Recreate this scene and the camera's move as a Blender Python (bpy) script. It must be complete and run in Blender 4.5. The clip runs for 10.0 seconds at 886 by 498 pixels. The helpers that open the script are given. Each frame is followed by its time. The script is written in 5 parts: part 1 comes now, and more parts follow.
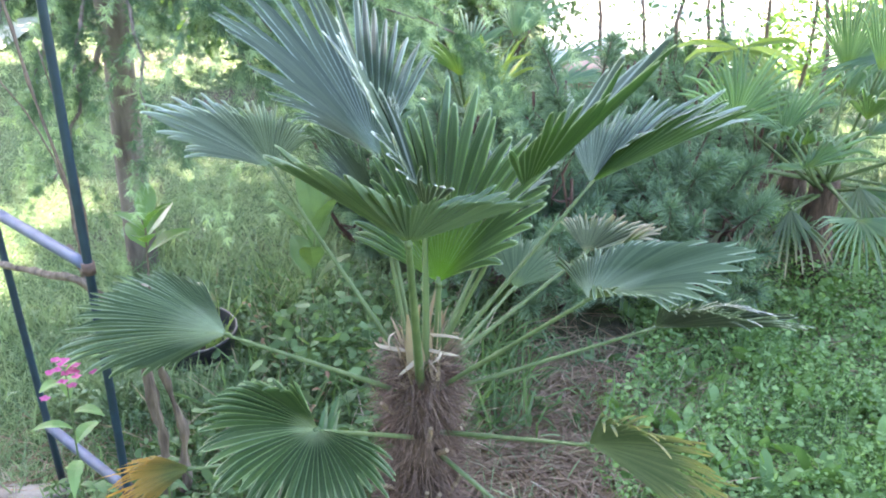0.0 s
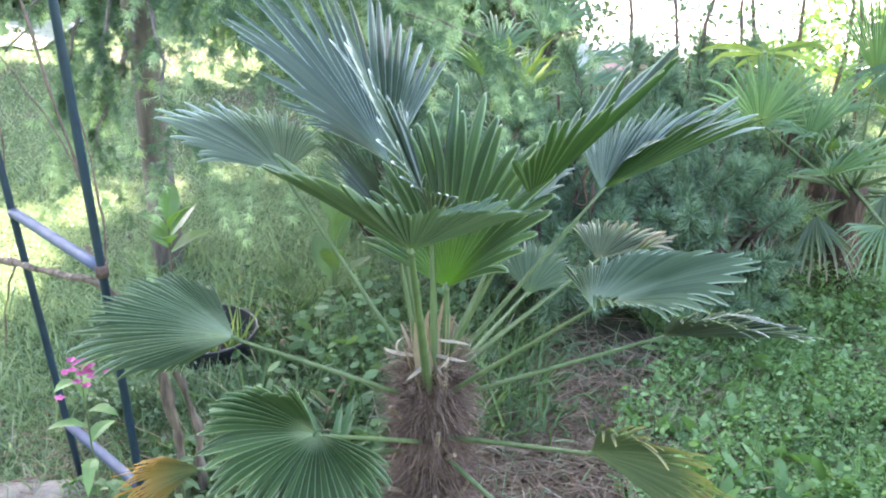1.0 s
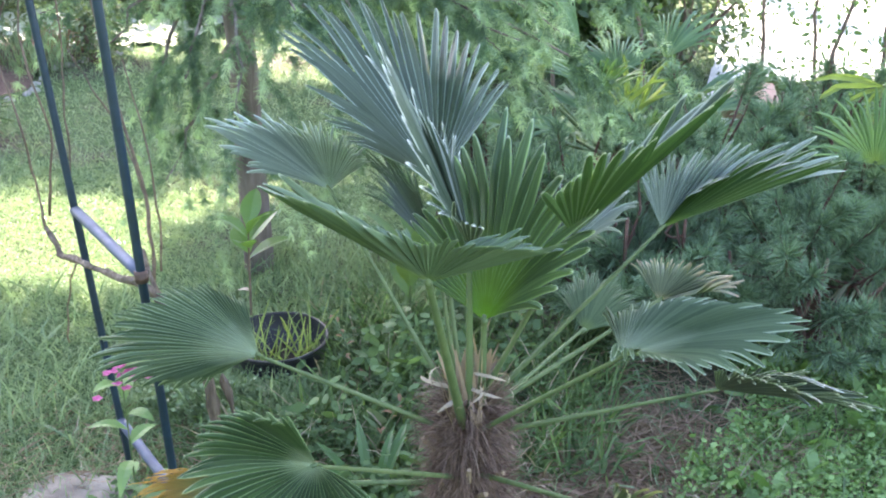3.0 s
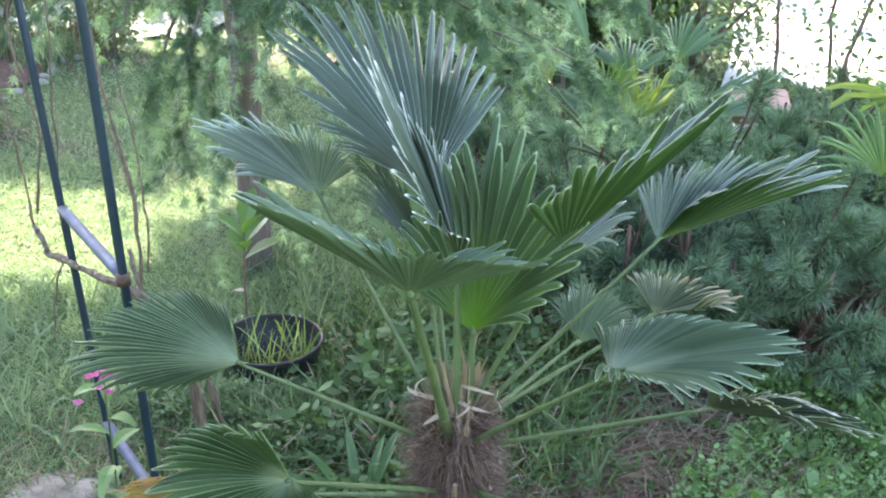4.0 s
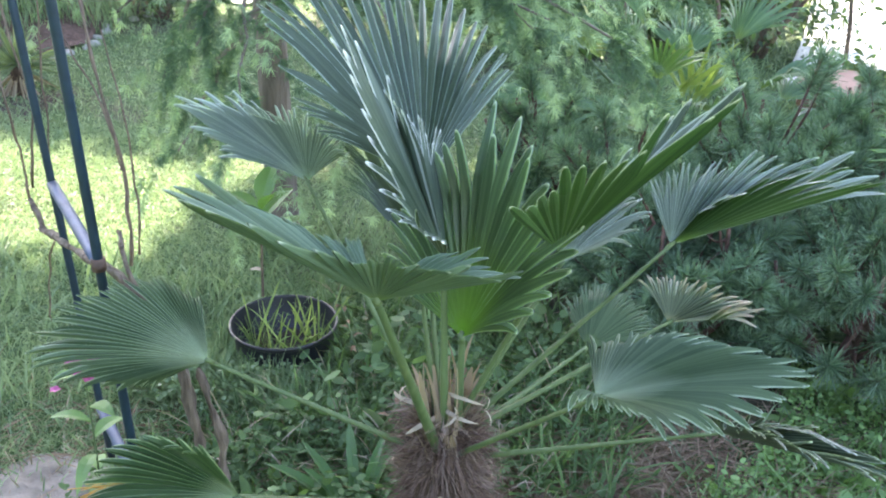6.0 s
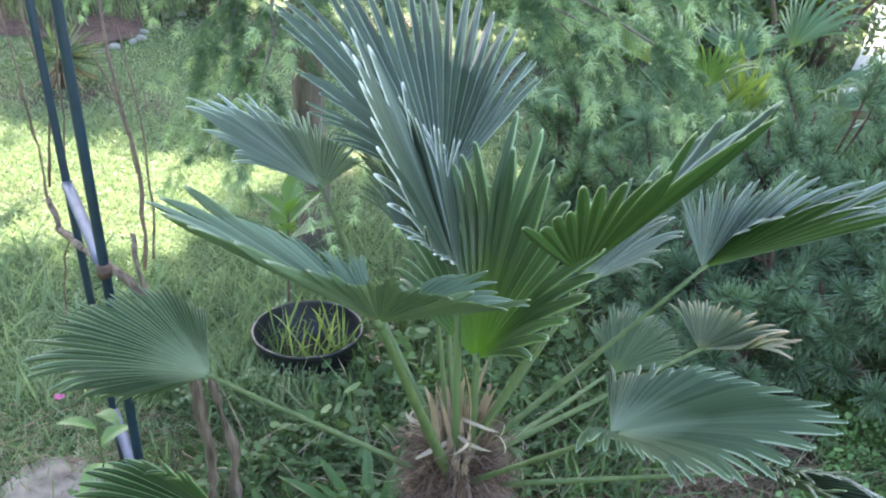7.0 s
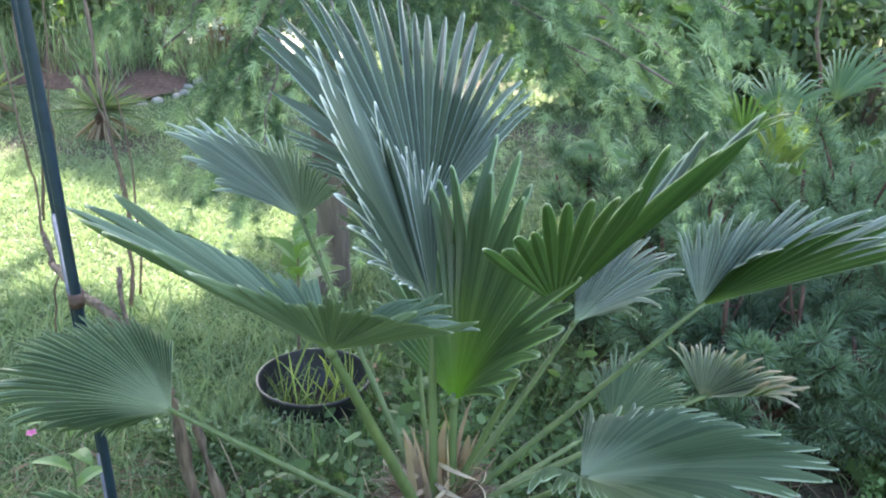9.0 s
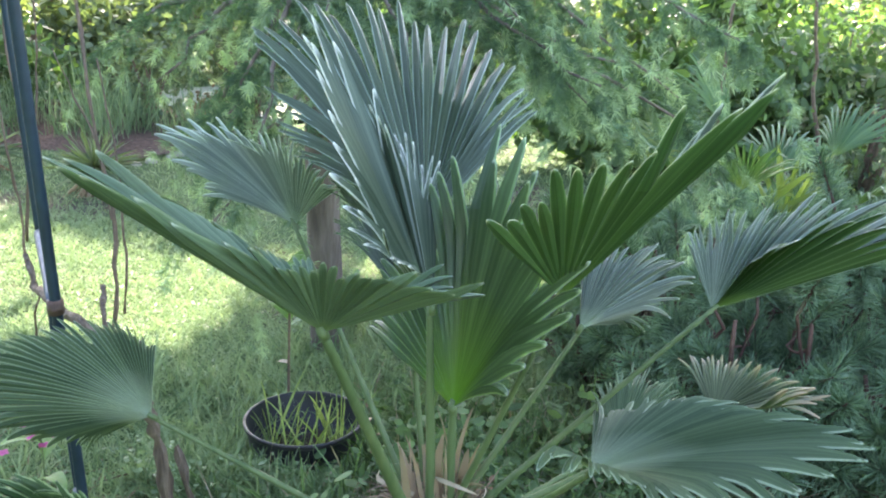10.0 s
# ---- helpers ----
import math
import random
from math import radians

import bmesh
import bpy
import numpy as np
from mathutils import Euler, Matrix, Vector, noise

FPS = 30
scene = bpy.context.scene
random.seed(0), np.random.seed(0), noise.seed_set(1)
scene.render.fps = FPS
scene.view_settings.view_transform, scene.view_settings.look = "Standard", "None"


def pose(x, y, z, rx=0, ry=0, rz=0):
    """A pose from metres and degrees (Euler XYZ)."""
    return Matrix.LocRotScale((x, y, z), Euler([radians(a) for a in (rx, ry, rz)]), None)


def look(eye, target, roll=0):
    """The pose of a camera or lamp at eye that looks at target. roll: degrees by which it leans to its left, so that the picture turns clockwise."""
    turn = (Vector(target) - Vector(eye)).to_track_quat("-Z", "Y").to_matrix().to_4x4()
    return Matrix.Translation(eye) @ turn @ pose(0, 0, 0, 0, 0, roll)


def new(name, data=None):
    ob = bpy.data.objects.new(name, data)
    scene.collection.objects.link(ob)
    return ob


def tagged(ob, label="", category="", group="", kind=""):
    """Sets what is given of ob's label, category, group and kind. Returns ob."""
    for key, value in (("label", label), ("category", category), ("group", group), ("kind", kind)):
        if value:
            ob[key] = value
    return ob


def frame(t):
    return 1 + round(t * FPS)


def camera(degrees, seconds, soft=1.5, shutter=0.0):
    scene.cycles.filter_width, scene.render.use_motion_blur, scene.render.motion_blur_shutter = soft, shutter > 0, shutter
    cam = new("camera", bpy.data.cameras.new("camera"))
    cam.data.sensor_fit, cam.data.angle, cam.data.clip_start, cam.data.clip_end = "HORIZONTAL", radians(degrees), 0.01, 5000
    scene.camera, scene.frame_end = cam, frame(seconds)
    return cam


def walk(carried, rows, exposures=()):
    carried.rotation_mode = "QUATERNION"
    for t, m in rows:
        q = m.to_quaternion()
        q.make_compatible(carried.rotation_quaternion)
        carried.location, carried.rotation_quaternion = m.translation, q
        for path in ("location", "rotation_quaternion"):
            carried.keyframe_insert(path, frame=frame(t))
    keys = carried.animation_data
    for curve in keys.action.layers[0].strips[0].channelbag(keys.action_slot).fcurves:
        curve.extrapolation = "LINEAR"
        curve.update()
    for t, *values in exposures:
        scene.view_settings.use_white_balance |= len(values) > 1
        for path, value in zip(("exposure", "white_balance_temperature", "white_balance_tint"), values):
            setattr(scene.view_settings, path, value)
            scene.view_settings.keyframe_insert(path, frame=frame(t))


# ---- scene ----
# camera
cam = camera(45.5, 10.0, 2.0)
METRES, EYE, TILT, LEAN, TURN = 1.1, 1.65, -25.0, 0.0, 0.0
ROWS = [
    (0.0, 0.0, 0.0, 0.0, 0.0, 0.0, -0.0),
    (0.5, 0.0216, -0.0048, 0.0077, 0.53, -0.15, -0.15),
    (1.0, 0.0606, -0.0072, 0.0167, 2.25, -0.16, -0.58),
    (1.5, 0.1152, 0.0021, 0.0244, 4.79, -0.13, -1.25),
    (2.0, 0.1675, 0.0238, 0.0338, 7.33, -0.06, -2.22),
    (2.5, 0.2116, 0.06, 0.0472, 9.46, 0.03, -3.49),
    (4.0, 0.2747, 0.1501, 0.085, 11.13, -0.33, -5.68),
    (4.5, 0.297, 0.1797, 0.1008, 11.62, -0.51, -6.72),
    (5.0, 0.3372, 0.22, 0.1127, 12.7, -1.13, -7.28),
    (5.5, 0.3633, 0.2675, 0.1299, 14.03, -2.16, -7.32),
    (7.0, 0.3951, 0.4174, 0.178, 18.22, -3.13, -9.19),
    (7.5, 0.4329, 0.4576, 0.1887, 19.96, -3.46, -9.92),
    (8.0, 0.468, 0.4841, 0.1963, 21.03, -3.15, -9.95),
    (8.5, 0.4812, 0.5202, 0.1862, 21.57, -2.09, -9.71),
    (9.0, 0.4839, 0.545, 0.143, 21.62, -0.0, -10.07),
    (9.5, 0.4786, 0.5772, 0.0901, 21.45, 2.36, -10.35),
    (10.0, 0.4683, 0.6189, 0.0235, 21.2, 4.9, -10.55),
]
walk(cam, [(t, pose(0, 0, EYE, TILT, LEAN, TURN) @ pose(METRES * x, METRES * y, METRES * z, 90 + pitch, roll, yaw)) for t, x, y, z, yaw, pitch, roll in ROWS],
     [(0.0, 3.58, 6900, 21), (1.5, 3.55, 6900, 21), (2.7, 3.32, 6900, 21), (5.5, 3.17, 6900, 19), (10.0, 2.98, 6900, 16)])

# ---- light ----
SUN_UP, SUN_SIDE = 38.0, -30.0          # height of the sun; its bearing, clockwise from +y
world = bpy.data.worlds.new("sky")
scene.world = world
world.use_nodes = True
wn = world.node_tree.nodes
sky = wn.new("ShaderNodeTexSky")
sky.sky_type = "NISHITA"
sky.sun_disc = False
sky.dust_density, sky.ozone_density = 1.4, 0.9
sky.sun_elevation, sky.sun_rotation = radians(SUN_UP), radians(SUN_SIDE)
world.node_tree.links.new(sky.outputs[0], wn["Background"].inputs[0])
wn["Background"].inputs[1].default_value = 0.15
sun_data = bpy.data.lights.new("sun", "SUN")
sun_data.energy, sun_data.angle, sun_data.color = 5.0, radians(0.6), (1.0, 0.95, 0.86)
sun = new("sun", sun_data)
_e, _a = radians(SUN_UP), radians(SUN_SIDE)
sun.matrix_world = look((0, 0, 12), Vector((0, 0, 12)) - Vector((math.sin(_a) * math.cos(_e), math.cos(_a) * math.cos(_e), math.sin(_e))))

rng = np.random.default_rng(7)


# ---- materials ----
def nodes_of(name):
    m = bpy.data.materials.new(name)
    m.use_nodes = True
    return m, m.node_tree.nodes, m.node_tree.links, m.node_tree.nodes["Principled BSDF"]


def ramp(nodes, links, fac, stops):
    r = nodes.new("ShaderNodeValToRGB")
    while len(r.color_ramp.elements) < len(stops):
        r.color_ramp.elements.new(0.5)
    for e, (p, c) in zip(r.color_ramp.elements, stops):
        e.position, e.color = p, (*c, 1)
    links.new(fac, r.inputs[0])
    return r.outputs[0]


def blend(nodes, links, fac, a, b, how="MIX"):
    m = nodes.new("ShaderNodeMix")
    m.data_type, m.blend_type = "RGBA", how
    for socket, v in ((m.inputs[0], fac), (m.inputs[6], a), (m.inputs[7], b)):
        if isinstance(v, bpy.types.NodeSocket):
            links.new(v, socket)
        else:
            socket.default_value = v if isinstance(v, float) else (*v, 1)
    return m.outputs[2]


def noise_tex(nodes, links, scale, detail=4.0, coord="Object", stretch=None):
    c = nodes.new("ShaderNodeTexCoord")
    n = nodes.new("ShaderNodeTexNoise")
    n.inputs["Scale"].default_value, n.inputs["Detail"].default_value = scale, detail
    if stretch:
        m = nodes.new("ShaderNodeMapping")
        m.inputs["Scale"].default_value = stretch
        links.new(c.outputs[coord], m.inputs[0])
        links.new(m.outputs[0], n.inputs["Vector"])
    else:
        links.new(c.outputs[coord], n.inputs["Vector"])
    return n.outputs["Fac"]


def foliage(name, dark, light, rough=0.5, through_light=0.3, patch=6.0, tips=None, heart=None, spec=0.5, glow=None, tip_from=0.97, rim=None, mute=0.26, ridge=0.6, worn=0.35, heart_to=0.22):
    """Leaf stuff: varies from blade to blade and in patches; lets light through. tips, heart: colours at the end and the root of a blade."""
    dark, light = ([(1 - mute) * c + mute * (0.4 * rgb[0] + 0.5 * rgb[1] + 0.1 * rgb[2]) for c in rgb] for rgb in (dark, light))
    m, nodes, links, p = nodes_of(name)
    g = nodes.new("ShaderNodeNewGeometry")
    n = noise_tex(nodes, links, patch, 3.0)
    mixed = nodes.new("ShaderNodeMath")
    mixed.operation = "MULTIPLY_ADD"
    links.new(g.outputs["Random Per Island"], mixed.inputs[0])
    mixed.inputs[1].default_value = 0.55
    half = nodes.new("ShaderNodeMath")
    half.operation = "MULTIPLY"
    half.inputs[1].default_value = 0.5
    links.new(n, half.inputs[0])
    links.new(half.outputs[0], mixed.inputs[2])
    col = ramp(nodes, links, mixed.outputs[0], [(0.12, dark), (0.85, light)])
    if tips or heart:
        a = nodes.new("ShaderNodeAttribute")
        a.attribute_name = "along"
        if heart:
            h = ramp(nodes, links, a.outputs["Fac"], [(0.0, (1, 1, 1)), (heart_to, (0, 0, 0))])
            col = blend(nodes, links, h, col, heart)
        if tips:
            t = ramp(nodes, links, a.outputs["Fac"], [(tip_from, (0, 0, 0)), (1.0, (1, 1, 1))])
            col = blend(nodes, links, t, col, tips)
    if rim:
        a = nodes.new("ShaderNodeAttribute")
        a.attribute_name = "edge"
        # thin pale line on each fold, whitish worn margins towards the ends
        col = blend(nodes, links, ramp(nodes, links, a.outputs["Fac"], [(0.8, (0, 0, 0)), (0.86, (ridge, ridge, ridge))]), col, rim)
        # fine veins along the finger
        veins = ramp(nodes, links, a.outputs["Fac"], [(0.0, (1.12, 1.12, 1.12)), (0.1, (0.8, 0.8, 0.8)), (0.3, (1.12, 1.12, 1.12)), (0.5, (0.84, 0.84, 0.84)), (0.7, (1.06, 1.06, 1.06))])
        col = blend(nodes, links, 1.0, col, veins, "MULTIPLY")
        b = nodes.new("ShaderNodeAttribute")
        b.attribute_name = "along"
        margin = ramp(nodes, links, a.outputs["Fac"], [(0.84, (0, 0, 0)), (0.9, (1, 1, 1))])
        outer = ramp(nodes, links, b.outputs["Fac"], [(0.62, (0, 0, 0)), (0.98, (worn, worn, worn))])
        col = blend(nodes, links, blend(nodes, links, 1.0, margin, outer, "MULTIPLY"), col, tips or rim)
    links.new(col, p.inputs["Base Color"])
    p.inputs["Roughness"].default_value = rough
    p.inputs["Specular IOR Level"].default_value = spec
    if through_light:
        t = nodes.new("ShaderNodeBsdfTranslucent")
        lit = blend(nodes, links, 1.0, col, glow or (1.25, 1.45, 0.5), "MULTIPLY")
        links.new(lit, t.inputs["Color"])
        mix = nodes.new("ShaderNodeMixShader")
        mix.inputs[0].default_value = through_light
        links.new(p.outputs[0], mix.inputs[1])
        links.new(t.outputs[0], mix.inputs[2])
        links.new(mix.outputs[0], nodes["Material Output"].inputs[0])
    return m


def solid(name, dark, light, scale=20.0, rough=0.8, bump=0.3, stretch=None, metal=0.0, detail=6.0):
    """Wood, stone, paint, soil: two tones in a grain, with relief."""
    m, nodes, links, p = nodes_of(name)
    n = noise_tex(nodes, links, scale, detail, stretch=stretch)
    big = noise_tex(nodes, links, scale * 0.13, 2.0)
    add = nodes.new("ShaderNodeMath")
    add.operation = "MULTIPLY_ADD"
    add.inputs[1].default_value = 0.65
    links.new(n, add.inputs[0])
    part_big = nodes.new("ShaderNodeMath")
    part_big.operation = "MULTIPLY"
    part_big.inputs[1].default_value = 0.35
    links.new(big, part_big.inputs[0])
    links.new(part_big.outputs[0], add.inputs[2])
    links.new(ramp(nodes, links, add.outputs[0], [(0.32, dark), (0.68, light)]), p.inputs["Base Color"])
    b = nodes.new("ShaderNodeBump")
    b.inputs["Strength"].default_value, b.inputs["Distance"].default_value = bump, 0.02
    links.new(n, b.inputs["Height"])
    links.new(b.outputs[0], p.inputs["Normal"])
    p.inputs["Roughness"].default_value, p.inputs["Metallic"].default_value = rough, metal
    return m


PALM = foliage("palm_leaf_upper", (0.03, 0.056, 0.027), (0.096, 0.136, 0.074), 0.34, 0.22, 5.0, mute=0.08, spec=0.44, glow=(1.4, 1.6, 0.7), tips=(0.5, 0.53, 0.48), heart=(0.22, 0.3, 0.2), rim=(0.4, 0.48, 0.4), tip_from=0.986, ridge=0.7, worn=0.15)
PALM_SOFT = foliage("palm_leaf_dull", (0.046, 0.088, 0.038), (0.122, 0.184, 0.082), 0.46, 0.28, 5.0, mute=0.06, spec=0.28, glow=(1.4, 1.6, 0.7), tips=(0.36, 0.42, 0.34), heart=(0.36, 0.42, 0.28), rim=(0.4, 0.48, 0.34), tip_from=0.986, ridge=0.7, worn=0.12, heart_to=0.45)
PALM_DEEP = foliage("palm_leaf_deep_green", (0.022, 0.058, 0.016), (0.06, 0.12, 0.035), 0.45, 0.25, 5.0, mute=0.06, spec=0.3, glow=(1.3, 1.6, 0.5), tips=(0.3, 0.34, 0.2), heart=(0.34, 0.4, 0.22), rim=(0.3, 0.39, 0.22), tip_from=0.986, ridge=0.7, worn=0.2, heart_to=0.3)
PALM_FRAYED = foliage("palm_leaf_frayed", (0.05, 0.086, 0.05), (0.132, 0.182, 0.118), 0.34, 0.25, 5.0, mute=0.08, spec=0.42, glow=(1.4, 1.6, 0.7), tips=(0.78, 0.78, 0.76), heart=(0.2, 0.28, 0.16), rim=(0.5, 0.55, 0.52), tip_from=0.94, ridge=0.7, worn=0.8)
PALM_SMOOTH = foliage("palm_leaf_smooth", (0.066, 0.12, 0.056), (0.15, 0.225, 0.122), 0.42, 0.22, 5.0, mute=0.08, spec=0.4, glow=(1.2, 1.4, 0.7), tips=(0.4, 0.44, 0.36), heart=(0.2, 0.28, 0.1), rim=(0.34, 0.42, 0.28), tip_from=0.975, ridge=0.12, worn=0.25)
# paler leaf for H and F: sky sheen put into the base colour
PALM_SKYLIT = foliage("palm_leaf_skylit", (0.13, 0.18, 0.145), (0.31, 0.37, 0.31), 0.4, 0.3, 5.0, mute=0.05, spec=0.5, glow=(1.4, 1.6, 0.8), tips=(0.74, 0.76, 0.74), heart=(0.42, 0.5, 0.42), rim=(0.55, 0.62, 0.58), tip_from=0.98, ridge=0.75)
PALM_GREY = foliage("palm_leaf_grey", (0.07, 0.105, 0.07), (0.17, 0.215, 0.155), 0.4, 0.3, 5.0, mute=0.06, spec=0.5, glow=(1.4, 1.6, 0.8), tips=(0.7, 0.72, 0.68), heart=(0.36, 0.43, 0.3), rim=(0.46, 0.53, 0.47), tip_from=0.965, ridge=0.55)
PALM_UNDER = foliage("palm_leaf_under", (0.034, 0.085, 0.02), (0.068, 0.142, 0.036), 0.38, 0.2, 5.0, mute=0.04, spec=0.4, glow=(1.5, 1.8, 0.45), tips=(0.28, 0.34, 0.2), heart=(0.16, 0.27, 0.05), rim=(0.26, 0.36, 0.2), tip_from=0.975, ridge=0.22, worn=0.15)
# the vivid heart colour paints in light shining through near the hub
PALM_INNER = foliage("palm_leaf_inner", (0.085, 0.15, 0.062), (0.19, 0.29, 0.135), 0.32, 0.5, 5.0, mute=0.05, spec=0.5, glow=(1.6, 1.9, 0.55), tips=(0.6, 0.63, 0.56), heart=(0.27, 0.43, 0.07), rim=(0.38, 0.5, 0.3), tip_from=0.975, ridge=0.8, worn=0.4, heart_to=0.5)
PALM_BROWN_UNDER = foliage("palm_leaf_browning_under", (0.05, 0.11, 0.025), (0.1, 0.18, 0.05), 0.42, 0.25, 9.0, tips=(0.5, 0.36, 0.3), heart=(0.3, 0.3, 0.1), rim=(0.36, 0.36, 0.22), tip_from=0.72, ridge=0.3)
PALM_BROWN = foliage("palm_leaf_browning", (0.16, 0.2, 0.13), (0.36, 0.4, 0.27), 0.45, 0.35, 9.0, mute=0.05, tips=(0.56, 0.42, 0.34), heart=(0.6, 0.56, 0.34), rim=(0.52, 0.5, 0.4), tip_from=0.76, ridge=0.4)
PALM_FADED = foliage("palm_leaf_fading", (0.075, 0.125, 0.055), (0.17, 0.21, 0.1), 0.5, 0.25, 7.0, mute=0.05, tips=(0.4, 0.34, 0.12), heart=(0.16, 0.2, 0.1), rim=(0.38, 0.36, 0.24), tip_from=0.7, ridge=0.3, worn=0.1)
PALM_RUSTY = foliage("palm_leaf_rusty", (0.06, 0.11, 0.035), (0.2, 0.2, 0.06), 0.5, 0.3, 9.0, mute=0.05, tips=(0.5, 0.26, 0.05), heart=(0.16, 0.2, 0.07), rim=(0.4, 0.3, 0.12), tip_from=0.3, ridge=0.3)
PALM_FAR = foliage("palm_leaf_light", (0.075, 0.155, 0.075), (0.2, 0.32, 0.155), 0.42, 0.32, 3.0, mute=0.08, heart=(0.2, 0.27, 0.07))
PALM_DROOP = foliage("palm_leaf_old", (0.07, 0.12, 0.06), (0.2, 0.25, 0.14), 0.5, 0.25, 3.0, mute=0.1, tips=(0.34, 0.28, 0.18), tip_from=0.6)
PALM_YELLOW = foliage("palm_leaf_yellow", (0.12, 0.2, 0.04), (0.28, 0.35, 0.07), 0.45, 0.4, 3.0)
STALK = solid("palm_stalk", (0.065, 0.11, 0.036), (0.135, 0.185, 0.07), 60.0, 0.55, 0.1, (1, 1, 0.1))
FIBRE = foliage("palm_fibre", (0.07, 0.038, 0.026), (0.28, 0.165, 0.11), 0.9, 0.0, 14.0, spec=0.1)
FIBRE_CORE = solid("palm_fibre_core", (0.045, 0.026, 0.018), (0.17, 0.105, 0.075), 60.0, 0.95, 0.9, (1, 1, 0.25))
FIBRE_PALE = foliage("palm_fibre_pale", (0.12, 0.07, 0.05), (0.36, 0.235, 0.165), 0.9, 0.05, 25.0, spec=0.1)
DRY = foliage("dry_leaf_base", (0.22, 0.125, 0.065), (0.48, 0.33, 0.19), 0.8, 0.1, 30.0, spec=0.2)
PALE = foliage("pale_dry_strap", (0.3, 0.21, 0.13), (0.52, 0.4, 0.285), 0.7, 0.15, 20.0, spec=0.3)
STRAW = foliage("straw", (0.11, 0.06, 0.034), (0.4, 0.25, 0.14), 0.85, 0.05, 4.0, spec=0.2)
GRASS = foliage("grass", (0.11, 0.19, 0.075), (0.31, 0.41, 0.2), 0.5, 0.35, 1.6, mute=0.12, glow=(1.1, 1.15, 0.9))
GRASS_TALL = foliage("grass_tall", (0.075, 0.165, 0.055), (0.27, 0.39, 0.165), 0.5, 0.35, 4.0, glow=(1.15, 1.2, 0.8))
GRASS_BRIGHT = foliage("grass_bright", (0.13, 0.22, 0.06), (0.32, 0.41, 0.14), 0.45, 0.4, 9.0, mute=0.05, glow=(1.2, 1.2, 0.6))
WEED = foliage("weed_leaf", (0.07, 0.16, 0.045), (0.25, 0.4, 0.14), 0.5, 0.35, 9.0, mute=0.08, spec=0.35)
IVY = foliage("low_leaf", (0.034, 0.085, 0.025), (0.15, 0.265, 0.08), 0.6, 0.3, 14.0, spec=0.2)
LARCH = foliage("conifer_needle", (0.042, 0.096, 0.053), (0.155, 0.255, 0.14), 0.5, 0.35, 1.6, mute=0.1, tips=(0.44, 0.55, 0.36), tip_from=0.62)
PINE = foliage("pine_needle", (0.046, 0.096, 0.056), (0.155, 0.25, 0.145), 0.5, 0.2, 3.0, mute=0.05, spec=0.35, tips=(0.23, 0.34, 0.22), tip_from=0.5)
BROAD = foliage("broad_leaf", (0.035, 0.09, 0.025), (0.12, 0.22, 0.06), 0.5, 0.4, 1.2)
# brighter copy of the broad leaf, with dappled sun painted into its colour
BROAD_SUNLIT = foliage("broad_leaf_sunlit", (0.1, 0.2, 0.05), (0.3, 0.43, 0.16), 0.45, 0.4, 1.2, mute=0.1)
SHRUB = foliage("shrub_leaf", (0.05, 0.09, 0.04), (0.2, 0.25, 0.12), 0.55, 0.35, 1.5)
LAUREL = foliage("laurel_leaf", (0.06, 0.16, 0.025), (0.15, 0.3, 0.05), 0.3, 0.4, 8.0)
PETAL = foliage("petal", (0.55, 0.02, 0.2), (0.75, 0.06, 0.35), 0.5, 0.35, 20.0, glow=(1, 0.6, 0.9))
RUST = foliage("rusty_leaf", (0.13, 0.06, 0.02), (0.3, 0.14, 0.045), 0.6, 0.2, 12.0)
BARK = solid("bark", (0.09, 0.066, 0.052), (0.29, 0.23, 0.19), 30.0, 0.9, 1.0, (1, 1, 0.2))
VINE = solid("vine_wood", (0.06, 0.04, 0.028), (0.3, 0.225, 0.165), 70.0, 0.9, 1.0, (1, 1, 0.15))
TWIG = solid("twig", (0.1, 0.07, 0.05), (0.22, 0.15, 0.1), 60.0, 0.8, 0.3)
PINE_STEM = solid("pine_stem", (0.07, 0.036, 0.026), (0.17, 0.09, 0.065), 60.0, 0.8, 0.5)
POST_PAINT = solid("post_green_paint", (0.006, 0.02, 0.032), (0.012, 0.036, 0.056), 40.0, 0.45, 0.05)
RUNG_PAINT = solid("rung_grey_blue", (0.06, 0.075, 0.12), (0.11, 0.135, 0.2), 30.0, 0.55, 0.05)
RUSTY = solid("rusty_joint", (0.07, 0.04, 0.03), (0.16, 0.09, 0.06), 60.0, 0.7, 0.4)
POT_PLASTIC = solid("pot_black_plastic", (0.012, 0.012, 0.014), (0.03, 0.03, 0.033), 25.0, 0.4, 0.05)
SOIL = solid("soil", (0.03, 0.022, 0.016), (0.1, 0.075, 0.055), 25.0, 0.95, 0.8)
STONE = solid("stone", (0.11, 0.09, 0.07), (0.34, 0.3, 0.25), 16.0, 0.9, 1.0)
MULCH = solid("mulch", (0.05, 0.03, 0.022), (0.17, 0.1, 0.075), 45.0, 0.95, 1.0)
PALE_STONE = solid("pale_stone", (0.22, 0.21, 0.18), (0.42, 0.4, 0.36), 20.0, 0.85, 0.5)
WHITE = solid("white_paint", (0.7, 0.7, 0.68), (0.82, 0.82, 0.8), 3.0, 0.7, 0.1)
TERRA = solid("terracotta", (0.28, 0.15, 0.11), (0.45, 0.28, 0.21), 12.0, 0.8, 0.2)
# pale colour that stands for bright sun on the far grass
SUNLIT_STRIP = solid("sunlit_strip", (0.34, 0.35, 0.24), (0.52, 0.52, 0.42), 30.0, 0.95, 0.6)
GRAVEL = solid("pale_gravel", (0.5, 0.48, 0.44), (0.72, 0.7, 0.66), 40.0, 0.9, 0.6)


